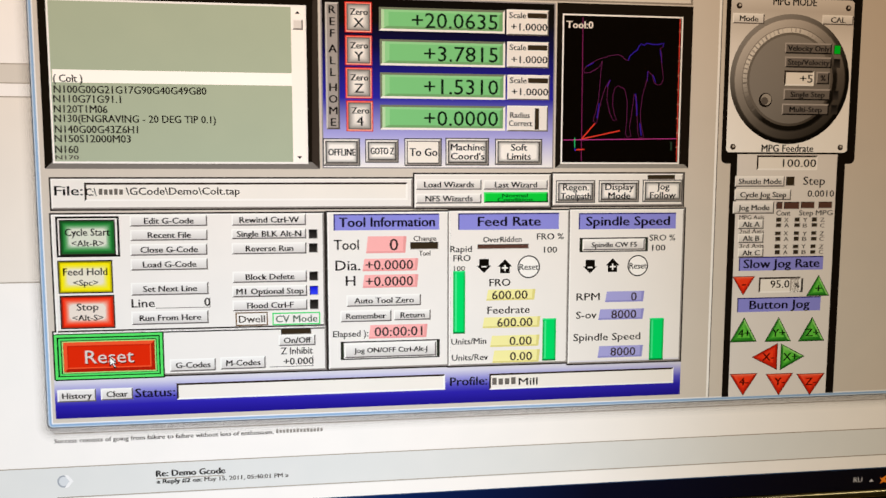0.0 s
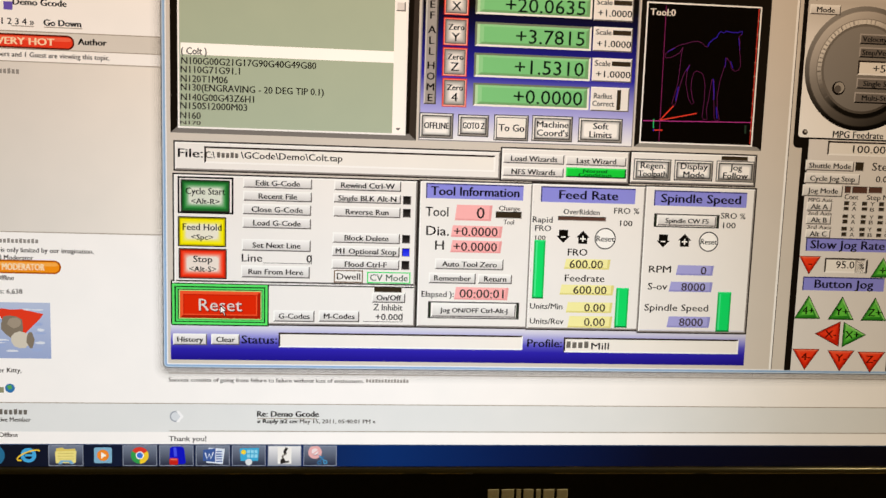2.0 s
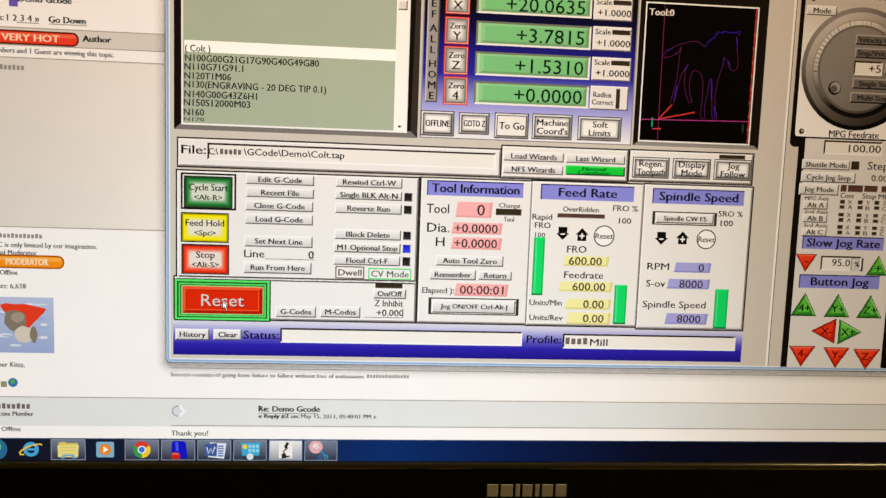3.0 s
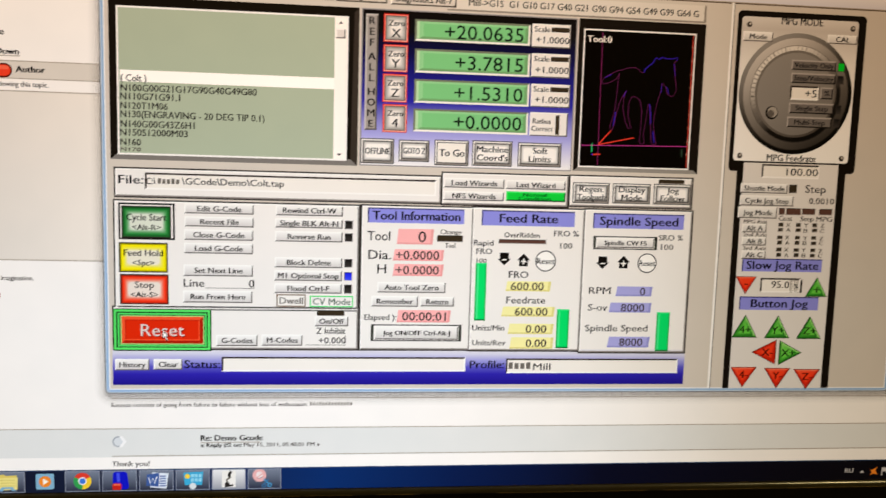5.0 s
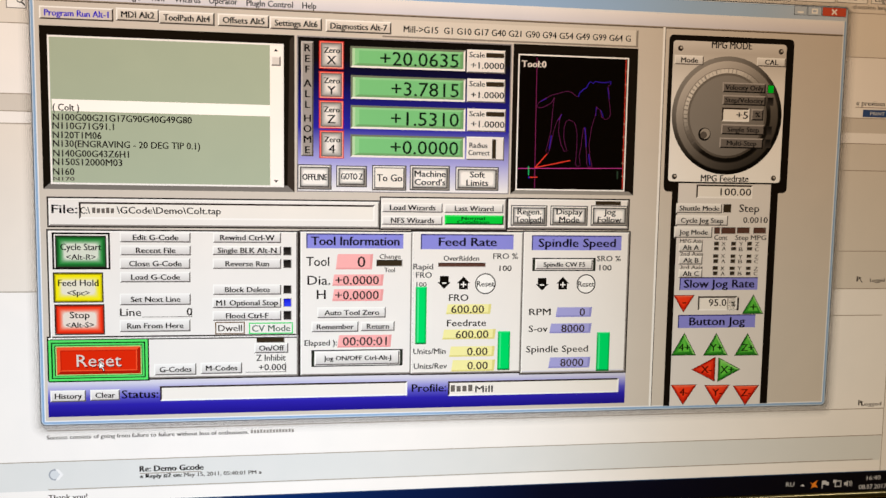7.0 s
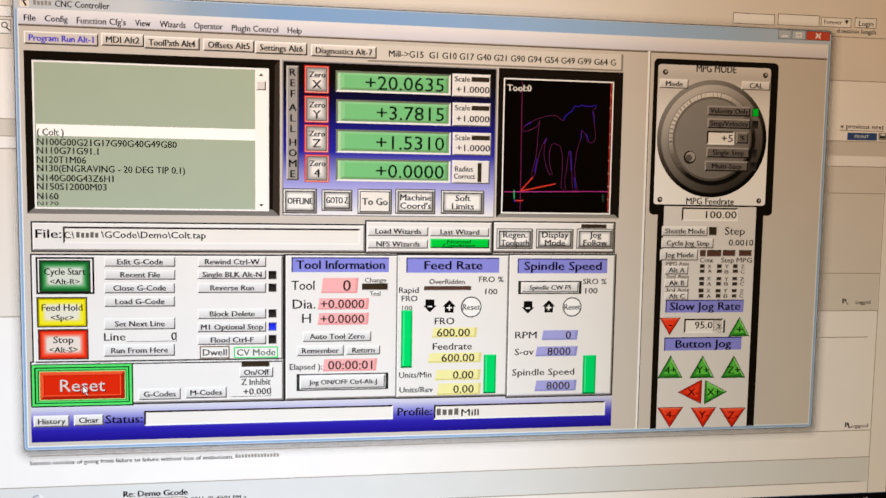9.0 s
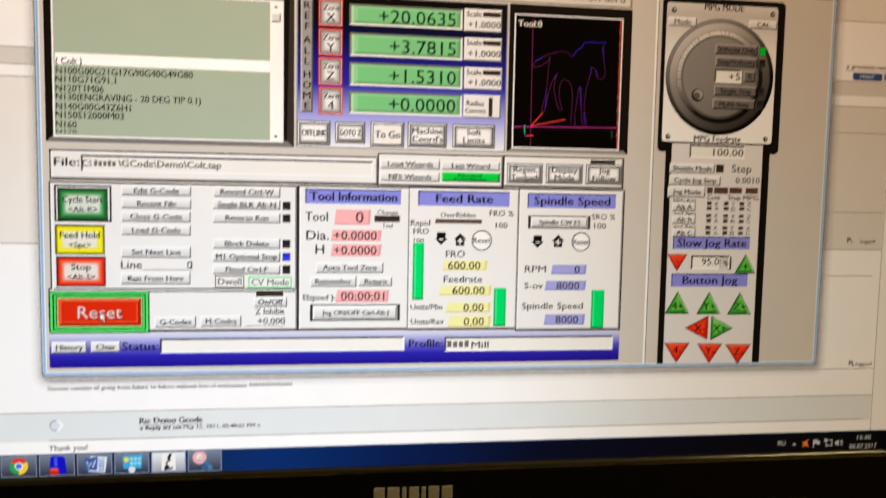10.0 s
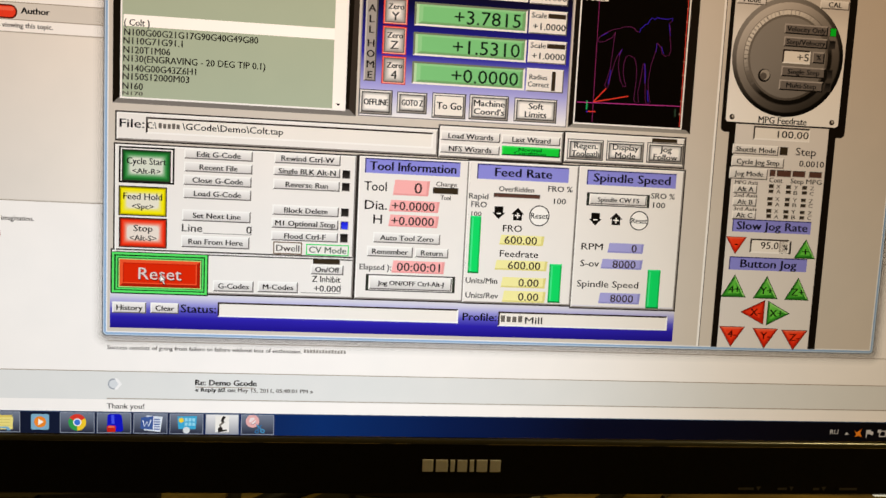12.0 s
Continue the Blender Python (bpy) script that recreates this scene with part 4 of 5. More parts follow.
# programme window: glass frame, title, menu, client area
WL, WT, WR, WB = 312, 145, 1752, 904
for k, (grow, alpha) in enumerate(((20, 0.03), (17, 0.05), (14, 0.07), (11, 0.10), (8, 0.13), (5.5, 0.17), (3, 0.24))):
    bm = bmesh.new()
    outline(bm, rounded(WL - grow + 3, WT - grow + 6, WR + grow + 2, WB + grow + 3, 8 + grow), 3.5 + 0.08 * k)
    flat("window_shadow", bm, shown(70, 62, 56, alpha=alpha))
bm = bmesh.new()
outline(bm, rounded(WL, WT, WR, WB, 8), 4.1, 2)
outline(bm, rounded(WL + 1.5, WT + 1.5, WR - 1.5, WB - 1.5, 7), 4.3, 1)
outline(bm, rounded(WL + 3, WT + 3, WR - 3, WB - 3, 6), 4.5, 0)
flat("window_frame", bm, [AERO, AERO_LIGHT, AERO_EDGE], "pale blue glass window frame")
bm = bmesh.new()
quad(bm, WL + 3, 149, WR - 3, 172, 4.7)
title = flat("title_bar", bm, AERO)
title.data.materials[0] = sideways("title_glass", ((0, (206, 212, 220)), (0.13, (214, 220, 228)), (0.19, (164, 186, 210)), (0.3, (140, 180, 232)), (0.7, (162, 196, 238)), (0.86, (174, 202, 234)), (1, (200, 214, 230))))
bm = bmesh.new()
quad(bm, WL + 8, 173, WR - 8, 197, 4.8, 0)
quad(bm, WL + 8, 195.5, WR - 8, 197, 5, 1)
flat("menu_bar", bm, [shown(248, 246, 250, low=(222, 222, 236)), PAGE_LINE])
bm = bmesh.new()
quad(bm, WL + 8, 197, WR - 8, WB - 8, 4.8, 0)
flat("client_area", bm, CLIENT)
bm = bmesh.new()
ring(bm, WL + 6.5, 171, WR - 6.5, WB - 6.5, 2, 5.1)
flat("client_rim", bm, shown(244, 246, 250))
bm = bmesh.new()
quad(bm, 884, 205, 1344, 234, 5.0, 0)
quad(bm, 884, 232, 1344, 235, 5.2, 1)
quad(bm, 1340, 205, 1344, 235, 5.3, 1)
flat("mode_strip", bm, [shown(228, 221, 211), shown(150, 142, 132)])
bm = bmesh.new()
quad(bm, WL + 8, 197, 1390, 199, 5.2)
quad(bm, 1396, 197, WR - 8, 199, 5.2)
flat("client_edge", bm, shown(96, 84, 72))
bm = bmesh.new()
quad(bm, 1396, 199, WR - 8, WB - 8, 5.0)
flat("pendant_area", bm, shown(214, 206, 196))
for u0, u1, m in ((1643, 1669, shown(190, 204, 220)), (1670, 1698, shown(190, 204, 220)), (1699, 1748, shown(206, 84, 58))):
    bm = bmesh.new()
    outline(bm, rounded(u0, 147, u1, 164, 4), 5, 0)
    ring(bm, u0, 147, u1, 164, 1, 5.2, 1)
    c = (u0 + u1) / 2
    if u0 == 1643:
        quad(bm, c - 6, 157, c + 6, 160, 5.4, 2)
    elif u0 == 1670:
        ring(bm, c - 6, 151, c + 6, 160, 2.4, 5.4, 2)
    else:
        stroke(bm, ((c - 5, 151), (c + 5, 160)), 2.6, 5.4, 2)
        stroke(bm, ((c + 5, 151), (c - 5, 160)), 2.6, 5.6, 2)
    flat("window_button", bm, [m, AERO_EDGE, PANEL_LIGHT])
bm = bmesh.new()
quad(bm, 323, 152, 337, 169, 5, 0)
stroke(bm, ((332, 153), (329, 161), (333, 167)), 3, 5.3, 1)
stroke(bm, ((326, 158), (334, 158)), 2.4, 5.5, 1)
flat("title_icon", bm, [shown(250, 240, 226), shown(70, 50, 40)])

# programme window: lower panels
panel(333, 517, 882, 565)
text('File:', 339, 379, 536, 14, BLACK_TEXT, bold=0.01)
field(382, 524, 873, 552)
# path text: the product's own word is a bar
text('C:\\', 384, 399, 538, 11)
bar(403, 533, 440, 543, INK_GREY)
text('\\GCode\\Demo\\Colt.tap', 442, 611, 537, 11)
panel(331, 571, 741, 756)
frame_box(338, 575, 430, 637, INK)
lamp_button(345, 582, 422, 632, GREEN_DARK, FACE_GREEN, "Cycle Start", "<Alt-R>")
lamp_button(340, 644, 416, 691, YELLOW, FACE_YELLOW, "Feed Hold", "<Spc>")
lamp_button(341, 698, 417, 746, RED_BRIGHT, FACE_RED, "Stop", "<Alt-S>")
button(446, 574, 561, 591, 'Edit G-Code')
button(446, 596, 561, 613, 'Recent File')
button(445, 618, 560, 636, 'Close G-Code')
button(445, 641, 560, 659, 'Load G-Code')
button(444, 678, 560, 698, 'Set Next Line')
button(443, 723, 559, 744, 'Run From Here')
text('Line', 444, 478, 710, 13)
field_flat(480, 703, 562, 719)
text('0', 553, 562, 710, 13)
button(598, 573, 712, 591, 'Rewind Ctrl-W')
button(597, 596, 712, 612, 'Single BLK Alt-N')
button(597, 618, 712, 636, 'Reverse Run')
button(597, 663, 712, 681, 'Block Delete')
button(596, 686, 712, 704, 'M1 Optional Stop')
button(596, 709, 712, 726, 'Flood Ctrl-F')
led(716, 598, 730, 613, INK)
led(716, 620, 730, 635, INK)
led(716, 665, 730, 680, INK)
led(716, 688, 730, 703, BLUE_LED)
led(716, 710, 730, 726, INK)
outline_button(600, 728, 650, 750, "Dwell", BROWN)
outline_button(657, 730, 732, 750, "CV Mode", GREEN_LINE)
panel(327, 752, 742, 826)
reset_button(327, 756, 490, 829)
button(498, 800, 568, 820, 'G-Codes')
button(575, 799, 645, 819, 'M-Codes')
led(670, 756, 718, 766, OLIVE)
button(666, 766, 724, 784, 'On/Off')
text('Z Inhibit', 669, 719, 792, 11)
field_flat(651, 801, 720, 818)
text('+0.000', 673, 720, 809, 11)
blue_bar(325, 824, 1343, 889)
button(329, 843, 386, 863, 'History')
button(393, 843, 441, 862, 'Clear')
text('Status:', 444, 504, 852, 14, BLACK_TEXT, bold=0.01)
field(507, 839, 934, 865)
# tool information
panel(744, 570, 941, 826)
header(755, 574, 924, 600, "Tool Information")
text('Tool', 755, 794, 623, 16)
value(806, 610, 871, 637, PINK, "0", 17)
text('Change', 882, 919, 614, 8)
led(877, 620, 923, 632, OLIVE)
text('Tool', 891, 909, 638, 8)
text('Dia.', 757, 796, 656, 16)
value(800, 646, 890, 666, PINK, "+0.0000", 13)
text('H', 773, 788, 681, 16)
value(800, 672, 890, 693, PINK, "+0.0000", 13)
button(774, 704, 894, 723, 'Auto Tool Zero')
button(764, 729, 846, 748, 'Remember')
button(850, 730, 910, 747, 'Return')
text('Elapsed ):', 752, 808, 767, 10)
value(809, 754, 905, 776, PINK, "00:00:01", 13)
framed_button(764, 780, 925, 810, 'Jog ON/OFF Ctrl-Alt-J')
# feed rate
panel(939, 569, 1142, 827)
header(955, 574, 1123, 601, "Feed Rate")
text('OverRidden', 996, 1060, 617, 9)
led(987, 625, 1073, 633, BROWN_DARK)
text('FRO %', 1086, 1131, 613, 10)
text('100', 1098, 1120, 635, 10)
text('Rapid', 942, 977, 632, 10)
text('FRO', 947, 975, 647, 10)
text('100', 948, 966, 664, 8)
level_bar(947, 668, 967, 772)
arrow_key(998, 660, -1)
arrow_key(1033, 662, 1)
round_key(1073, 663, 19)
text('FRO', 1007, 1042, 688, 12)
value(1002, 700, 1085, 718, YELLOW_PALE, "600.00", 12)
text('Feedrate', 1004, 1075, 734, 12)
value(996, 746, 1094, 764, YELLOW_PALE, "600.00", 12)
text('Units/Min', 944, 1002, 785, 10)
value(1009, 777, 1093, 796, YELLOW_PALE, "0.00", 12)
text('Units/Rev', 945, 1005, 812, 10)
value(1013, 802, 1094, 823, YELLOW_PALE, "0.00", 12)
level_bar(1098, 750, 1121, 822)
# spindle speed
panel(1141, 568, 1342, 830)
header(1157, 575, 1326, 602, "Spindle Speed")
framed_button(1159, 616, 1278, 640, 'Spindle CW F5')
text('SRO %', 1280, 1325, 617, 10)
text('100', 1285, 1308, 634, 10)
arrow_key(1178, 664, -1)
arrow_key(1217, 663, 1)
round_key(1261, 664, 18)
text('RPM', 1155, 1195, 715, 12)
value(1205, 707, 1274, 725, BLUE_PALE, "0", 12)
text('S-ov', 1155, 1190, 746, 12)
value(1194, 737, 1274, 755, BLUE_PALE, "8000", 12)
text('Spindle Speed', 1151, 1268, 784, 12)
value(1194, 800, 1274, 820, BLUE_PALE, "8000", 12)
level_bar(1285, 754, 1310, 827)
text('Profile:', 942, 1004, 852, 14, BLACK_TEXT, bold=0.01)
field(1008, 841, 1330, 868)
bar(1013, 848, 1056, 861, INK_GREY)
text('Mill', 1058, 1090, 856, 12)
# wizards and display buttons
panel(883, 510, 1109, 566)
button(886, 519, 993, 536, 'Load Wizards')
button(886, 542, 993, 558, 'NFS Wizards')
button(996, 520, 1103, 536, 'Last Wizard')
green_button(997, 540, 1104, 557)
panel(1111, 509, 1338, 564)
steel_button(1117, 521, 1184, 558, "Regen.", "Toolpath")
steel_button(1190, 521, 1260, 557, "Display", "Mode")
steel_button(1266, 520, 1336, 557, "Jog", "Follow")
led(1274, 513, 1322, 517, OLIVE)
# upper part: listing, axis readouts, path display
listing_frame(327, 238, 735, 503)
listing_box(342, 256, 714, 492)
listing_line(364, 375)
text('( Colt )', 345, 386, 369, 11)
text('N100G00G21G17G90G40G49G80', 345, 565, 385, 11)
text('N110G71G91.1', 344, 440, 399, 11)
text('N120T1M06', 344, 420, 414, 11)
text('N130(ENGRAVING - 20 DEG TIP 0.1)', 344, 578, 428, 11)
text('N140G00G43Z6H1', 344, 463, 444, 11)
text('N150S12000M03', 343, 452, 458, 11)
text('N160', 343, 376, 474, 11)
text('N170', 343, 376, 486, 6)
readout_panel(739, 238, 1112, 502)
ref_bar(746, 247, 767, 441)
zero_button(776, 245, 818, 292, 'X')
zero_button(776, 296, 818, 342, 'Y')
zero_button(776, 345, 818, 393, 'Z')
zero_button(777, 396, 819, 444, '4')
readout(829, 252, 1029, 288, '+20.0635')
readout(830, 301, 1030, 341, '+3.7815')
readout(830, 352, 1031, 392, '+1.5310')
readout(830, 402, 1031, 441, '+0.0000')
scale_box(1032, 250, 1101, 290)
scale_box(1033, 300, 1102, 341)
scale_box(1034, 352, 1104, 392)
radius_box(1034, 401, 1102, 442)
steel_button(740, 455, 798, 498, "OFFLINE")
steel_button(806, 456, 859, 493, "GOTO Z")
white_button(868, 454, 928, 498, "To Go")
steel_button(934, 453, 1005, 497, "Machine", "Coord's")
steel_button(1015, 454, 1093, 496, "Soft", "Limits")
path_display(1115, 237, 1345, 501, 1124, 254, 1328, 494)
# tabs and menu
tab(328, 207, 443, 228, 'Program Run Alt-1', active=True)
tab(447, 205, 515, 226, 'MDI Alt2')
tab(514, 207, 604, 228, 'ToolPath Alt4')
tab(609, 207, 693, 228, 'Offsets Alt5')
tab(694, 208, 781, 229, 'Settings Alt6')
tab(787, 209, 899, 230, 'Diagnostics Alt-7')
text('Mill->G15  G1 G10 G17 G40 G21 G90 G94 G54 G49 G99 G64 G', 920, 1329, 220, 11)
text('File', 329, 347, 186, 10)
text('Config', 361, 396, 186, 10)
text("Function Cfg's", 410, 486, 187, 10)
text('View', 501, 525, 187, 10)
text('Wizards', 540, 581, 187, 10)
text('Operator', 595, 641, 187, 10)
text('PlugIn Control', 656, 732, 188, 10)
text('Help', 748, 771, 188, 10)
bar(344, 158, 373, 166, INK_SOFT)
text('CNC Controller', 377, 461, 162, 10)
# jog pendant
pendant_back(1403, 209, 1647, 489)
pendant_plate(1411, 219, 1632, 474)
pendant_strip_back(1420, 481, 1630, 897)
pendant_strip(1432, 477, 1615, 897)
dial(1521, 352, 108)
text('MPG MODE', 1484, 1562, 224, 13, BLACK_TEXT, bold=0.01)
text('MPG Feedrate', 1474, 1568, 467, 12, BLACK_TEXT, bold=0.01)
button(1414, 245, 1470, 262, 'Mode')
button(1574, 244, 1631, 260, 'CAL')
screw(1425, 233)
screw(1621, 232)
screw(1423, 465)
screw(1619, 465)
dial_button(1509, 291, 1594, 309, "Velocity Only")
dial_button(1510, 314, 1595, 332, "Step/Velocity")
dial_button(1510, 367, 1596, 386, "Single Step")
dial_button(1508, 392, 1594, 411, "Multi-Step")
field(1510, 337, 1564, 362)
text('+5', 1538, 1561, 350, 13)
dial_button(1568, 338, 1592, 359, "%")
led(1598, 293, 1611, 309, GREEN_LED)
led(1599, 316, 1611, 331, INK)
led(1600, 369, 1611, 385, INK)
led(1598, 393, 1610, 409, INK)
field(1467, 479, 1578, 504)
text('100.00', 1514, 1575, 492, 13)
button(1429, 514, 1519, 532, 'Shuttle Mode')
led(1522, 515, 1538, 531, OLIVE)
text('Step', 1553, 1593, 522, 14)
button(1429, 536, 1532, 555, 'Cycle Jog Step')
text('0.0010', 1562, 1611, 544, 11)
button(1427, 557, 1502, 578, 'Jog Mode')
led(1506, 558, 1518, 571, BROWN_DARK)
led(1520, 558, 1549, 571, BROWN_DARK)
led(1551, 558, 1577, 570, BROWN_DARK)
led(1584, 558, 1610, 570, BROWN_DARK)
text('Cont', 1506, 1532, 577, 9)
text('Step', 1548, 1574, 577, 9)
text('MPG', 1579, 1610, 577, 9)
text('MPG Axis', 1439, 1484, 584, 7)
button(1437, 588, 1484, 604, 'Alt A')
text('2nd Axis', 1440, 1485, 608, 7)
button(1438, 612, 1485, 628, 'Alt B')
text('3rd Axis', 1441, 1486, 633, 7)
button(1439, 637, 1486, 653, 'Alt C')
led(1507, 585, 1517, 593, OLIVE)
text('X', 1521, 1529, 589, 7)
led(1507, 595, 1517, 602, OLIVE)
text('A', 1522, 1530, 598, 7)
led(1541, 585, 1551, 593, OLIVE)
text('Y', 1556, 1564, 589, 7)
led(1541, 595, 1552, 602, OLIVE)
text('B', 1556, 1564, 599, 7)
led(1573, 585, 1583, 593, OLIVE)
text('Z', 1588, 1596, 589, 7)
led(1573, 595, 1584, 602, OLIVE)
text('C', 1588, 1596, 599, 7)
led(1506, 609, 1517, 616, OLIVE)
text('X', 1521, 1529, 612, 7)
led(1507, 618, 1517, 626, OLIVE)
text('A', 1522, 1530, 622, 7)
led(1541, 609, 1551, 616, OLIVE)
text('Y', 1556, 1564, 613, 7)
led(1541, 618, 1551, 626, OLIVE)
text('B', 1556, 1564, 622, 7)
led(1573, 609, 1583, 616, OLIVE)
text('Z', 1588, 1596, 613, 7)
led(1573, 619, 1584, 626, OLIVE)
text('C', 1588, 1596, 622, 7)
led(1506, 631, 1517, 639, OLIVE)
text('X', 1521, 1529, 635, 7)
led(1507, 641, 1517, 649, OLIVE)
text('A', 1522, 1530, 645, 7)
led(1540, 632, 1551, 639, OLIVE)
text('Y', 1555, 1563, 635, 7)
led(1541, 641, 1551, 649, OLIVE)
text('B', 1556, 1564, 645, 7)
led(1573, 632, 1583, 639, OLIVE)
text('Z', 1588, 1596, 636, 7)
led(1573, 642, 1583, 649, OLIVE)
text('C', 1588, 1596, 645, 7)
header(1442, 652, 1598, 676, "Slow Jog Rate")
header(1442, 723, 1597, 748, "Button Jog")
field(1480, 688, 1558, 715)
text('95.0', 1501, 1536, 700, 13)
dial_button(1538, 690, 1562, 715, "%")
jog_arrow(1452, 702, 20, 16, 'down', RED_JOG, '-')
jog_arrow(1591, 704, 21, 18, 'up', GREEN_JOG, '+')
jog_arrow(1456, 779, 24, 21, 'up', GREEN_JOG, '4+')
jog_arrow(1520, 780, 24, 21, 'up', GREEN_JOG, 'Y+')
jog_arrow(1583, 781, 24, 21, 'up', GREEN_JOG, 'Z+')
jog_arrow(1497, 828, 23, 23, 'left', RED_JOG, 'X-')
jog_arrow(1549, 829, 22, 23, 'right', GREEN_JOG, 'X+')
jog_arrow(1459, 876, 25, 19, 'down', RED_JOG, '4-')
jog_arrow(1526, 878, 25, 19, 'down', RED_JOG, 'Y-')
jog_arrow(1585, 880, 26, 19, 'down', RED_JOG, 'Z-')
pendant_split(1391)
# web page behind, at the side
text('Demo Gcode', 81, 164, 303, 10, BLACK_TEXT, bold=1)
text('1 2 3 4 »', 63, 113, 334, 10)
text('Pages:', 27, 58, 334, 10)
text('Go Down', 128, 186, 334, 10, BLACK_TEXT, bold=1)
bar(48, 354, 317, 376, PAGE_HEAD)
pill(13, 358, 175, 371, "VERY HOT", RED_PILL)
text('Author', 181, 226, 362, 10, BLACK_TEXT, bold=1)
text('Members and 1 Guest are viewing this topic.', 33, 231, 386, 8)
bar(30, 409, 90, 418, INK_GREY)
bar(23, 686, 113, 694, INK_GREY)
text('C is only limited by our imagination.', 40, 200, 705, 8)
text('bal Moderator', 40, 102, 718, 8)
pill(-14, 726, 146, 741, "MODERATOR", ORANGE)
text('Offline', 42, 70, 752, 8)
text('sts: 6,638', 39, 83, 775, 8)
picture(29, 794, 127, 890)
text('per Kitty,', 36, 78, 910, 8)
bar(16, 978, 88, 988, INK_GREY)
text('ctive Member', 34, 91, 996, 8)
text('Offline', 38, 69, 1023, 8)
text('Success consists of going from failure to failure without loss of enthusiasm.', 321, 655, 924, 7)
bar(659, 920, 735, 927, INK_GREY)
text('Re: Demo Gcode', 471, 577, 984, 10, BLACK_TEXT, bold=1)
text('« Reply #2 on:', 471, 541, 997, 7, BLACK_TEXT, bold=1)
text('May 15, 2011, 05:40:01 PM »', 545, 677, 997, 7)
text('Thank you!', 321, 384, 1029, 9, shown(84, 80, 78))
post_icon(334, 990)
text('Logged', 1830, 1861, 658, 7)
text('Logged', 1828, 1871, 903, 7)
bar(0, 63, 1872, 75, NAVY)
input_box(1552, 120, 1635, 140)
input_box(1641, 118, 1725, 139)
input_box(1728, 120, 1790, 138)
input_box(1797, 118, 1842, 137)
text('Forever', 1733, 1769, 129, 8)
text('Login', 1804, 1834, 129, 9)
text('session length', 1769, 1840, 144, 8)
text('d', 1760, 1766, 144, 8)
text('« previous next »', 1778, 1879, 321, 9)
page_line(329, 1778, 1870)
bar(1793, 333, 1855, 347, NAVY_BTN)
bar(1858, 332, 1876, 346, GREY_BTN)
bm = bmesh.new()
quad(bm, 1861, 338, 1873, 342, 9.6, 0)
quad(bm, 1863, 334, 1871, 337, 9.6, 1)
flat("printer_icon", bm, [shown(44, 42, 40), PANEL_LIGHT])
text('PRINT', 1808, 1838, 340, 6, shown(206, 212, 222), layer=9.6)

# pointer over the reset button
bm = bmesh.new()
pu, pv = 408, 792
outline(bm, [(pu + x, pv + y) for x, y in ((0, 0), (0, 17), (4, 13), (7, 20), (10, 18.5), (7, 12), (12, 12))], 9.4, 1)
outline(bm, [(pu + x, pv + y) for x, y in ((1.2, 3), (1.2, 14), (4.2, 11), (7.6, 18), (8.6, 17.4), (5.4, 10.8), (9.2, 10.8))], 9.7, 0)
flat("pointer", bm, [PANEL_LIGHT, INK_SOFT])

# ---- task bar ----
bm = bmesh.new()
quad(bm, 0, 1040, 1920, 1080, 2, 0)
quad(bm, 0, 1040, 1920, 1041.5, 2.3, 1)
bar_ob = flat("task_bar", bm, [shown(10, 30, 72), shown(60, 84, 120)], "dark blue task bar along the lower edge of the display")


def bar_shade():
    m = shown(1, 1, 1, low=(2, 2, 2)).copy()
    m.name = "task_bar_blue"
    n, l = m.node_tree.nodes, m.node_tree.links
    ramp = [x for x in n if x.type == "VALTORGB"][0]
    sep = [x for x in n if x.type == "SEPXYZ"][0]
    l.new(sep.outputs["X"], ramp.inputs[0])
    r = ramp.color_ramp
    stops = ((0.0, (18, 20, 30)), (0.22, (22, 34, 66)), (0.36, (10, 45, 106)), (0.48, (8, 28, 76)), (0.62, (7, 11, 34)), (0.8, (8, 8, 22)), (1.0, (6, 6, 12)))
    while len(r.elements) < len(stops):
        r.elements.new(0.5)
    for e, (p, c) in zip(r.elements, stops):
        e.position, e.color = p, (*tone(*c), 1)
    return m


bar_ob.data.materials[0] = bar_shade()
PLATE, PLATE_EDGE, PLATE_LIT = shown(120, 130, 150, low=(34, 40, 62)), shown(150, 158, 174), shown(240, 240, 242, low=(150, 154, 166))


def icon_plate(u, lit=False):
    bm = bmesh.new()
    outline(bm, rounded(u - 29, 1042, u + 29, 1079, 3), 2.7, 0)
    flat("task_button", bm, PLATE_LIT if lit else PLATE)
    bm = bmesh.new()
    ring(bm, u - 29, 1042, u + 29, 1079, 1.2, 3)
    flat("task_button_rim", bm, PLATE_EDGE)


def icon(name, build, colours, label):
    bm = bmesh.new()
    build(bm)
    flat(name, bm, [shown(*c) for c in colours], label)


def icon_orb(bm):
    disc(bm, 27, 1060, 19, 3, 0, 28)
    disc(bm, 24, 1056, 12, 3.3, 1, 24)
    disc(bm, 29, 1063, 6, 3.6, 2, 16)


def icon_ring(bm):
    disc(bm, 85, 1060, 13, 3, 0, 28, inner=7)
    quad(bm, 79, 1058, 97, 1062, 3.3, 0)
    stroke(bm, [(85 + 19 * math.cos(t), 1060 - 7 * math.cos(t) + 9 * math.sin(t) * 0.7) for t in (2.2, 2.7, 3.2, 3.7, 4.2, 4.7, 5.2, 5.7, 6.2)], 2.6, 3.6, 1)


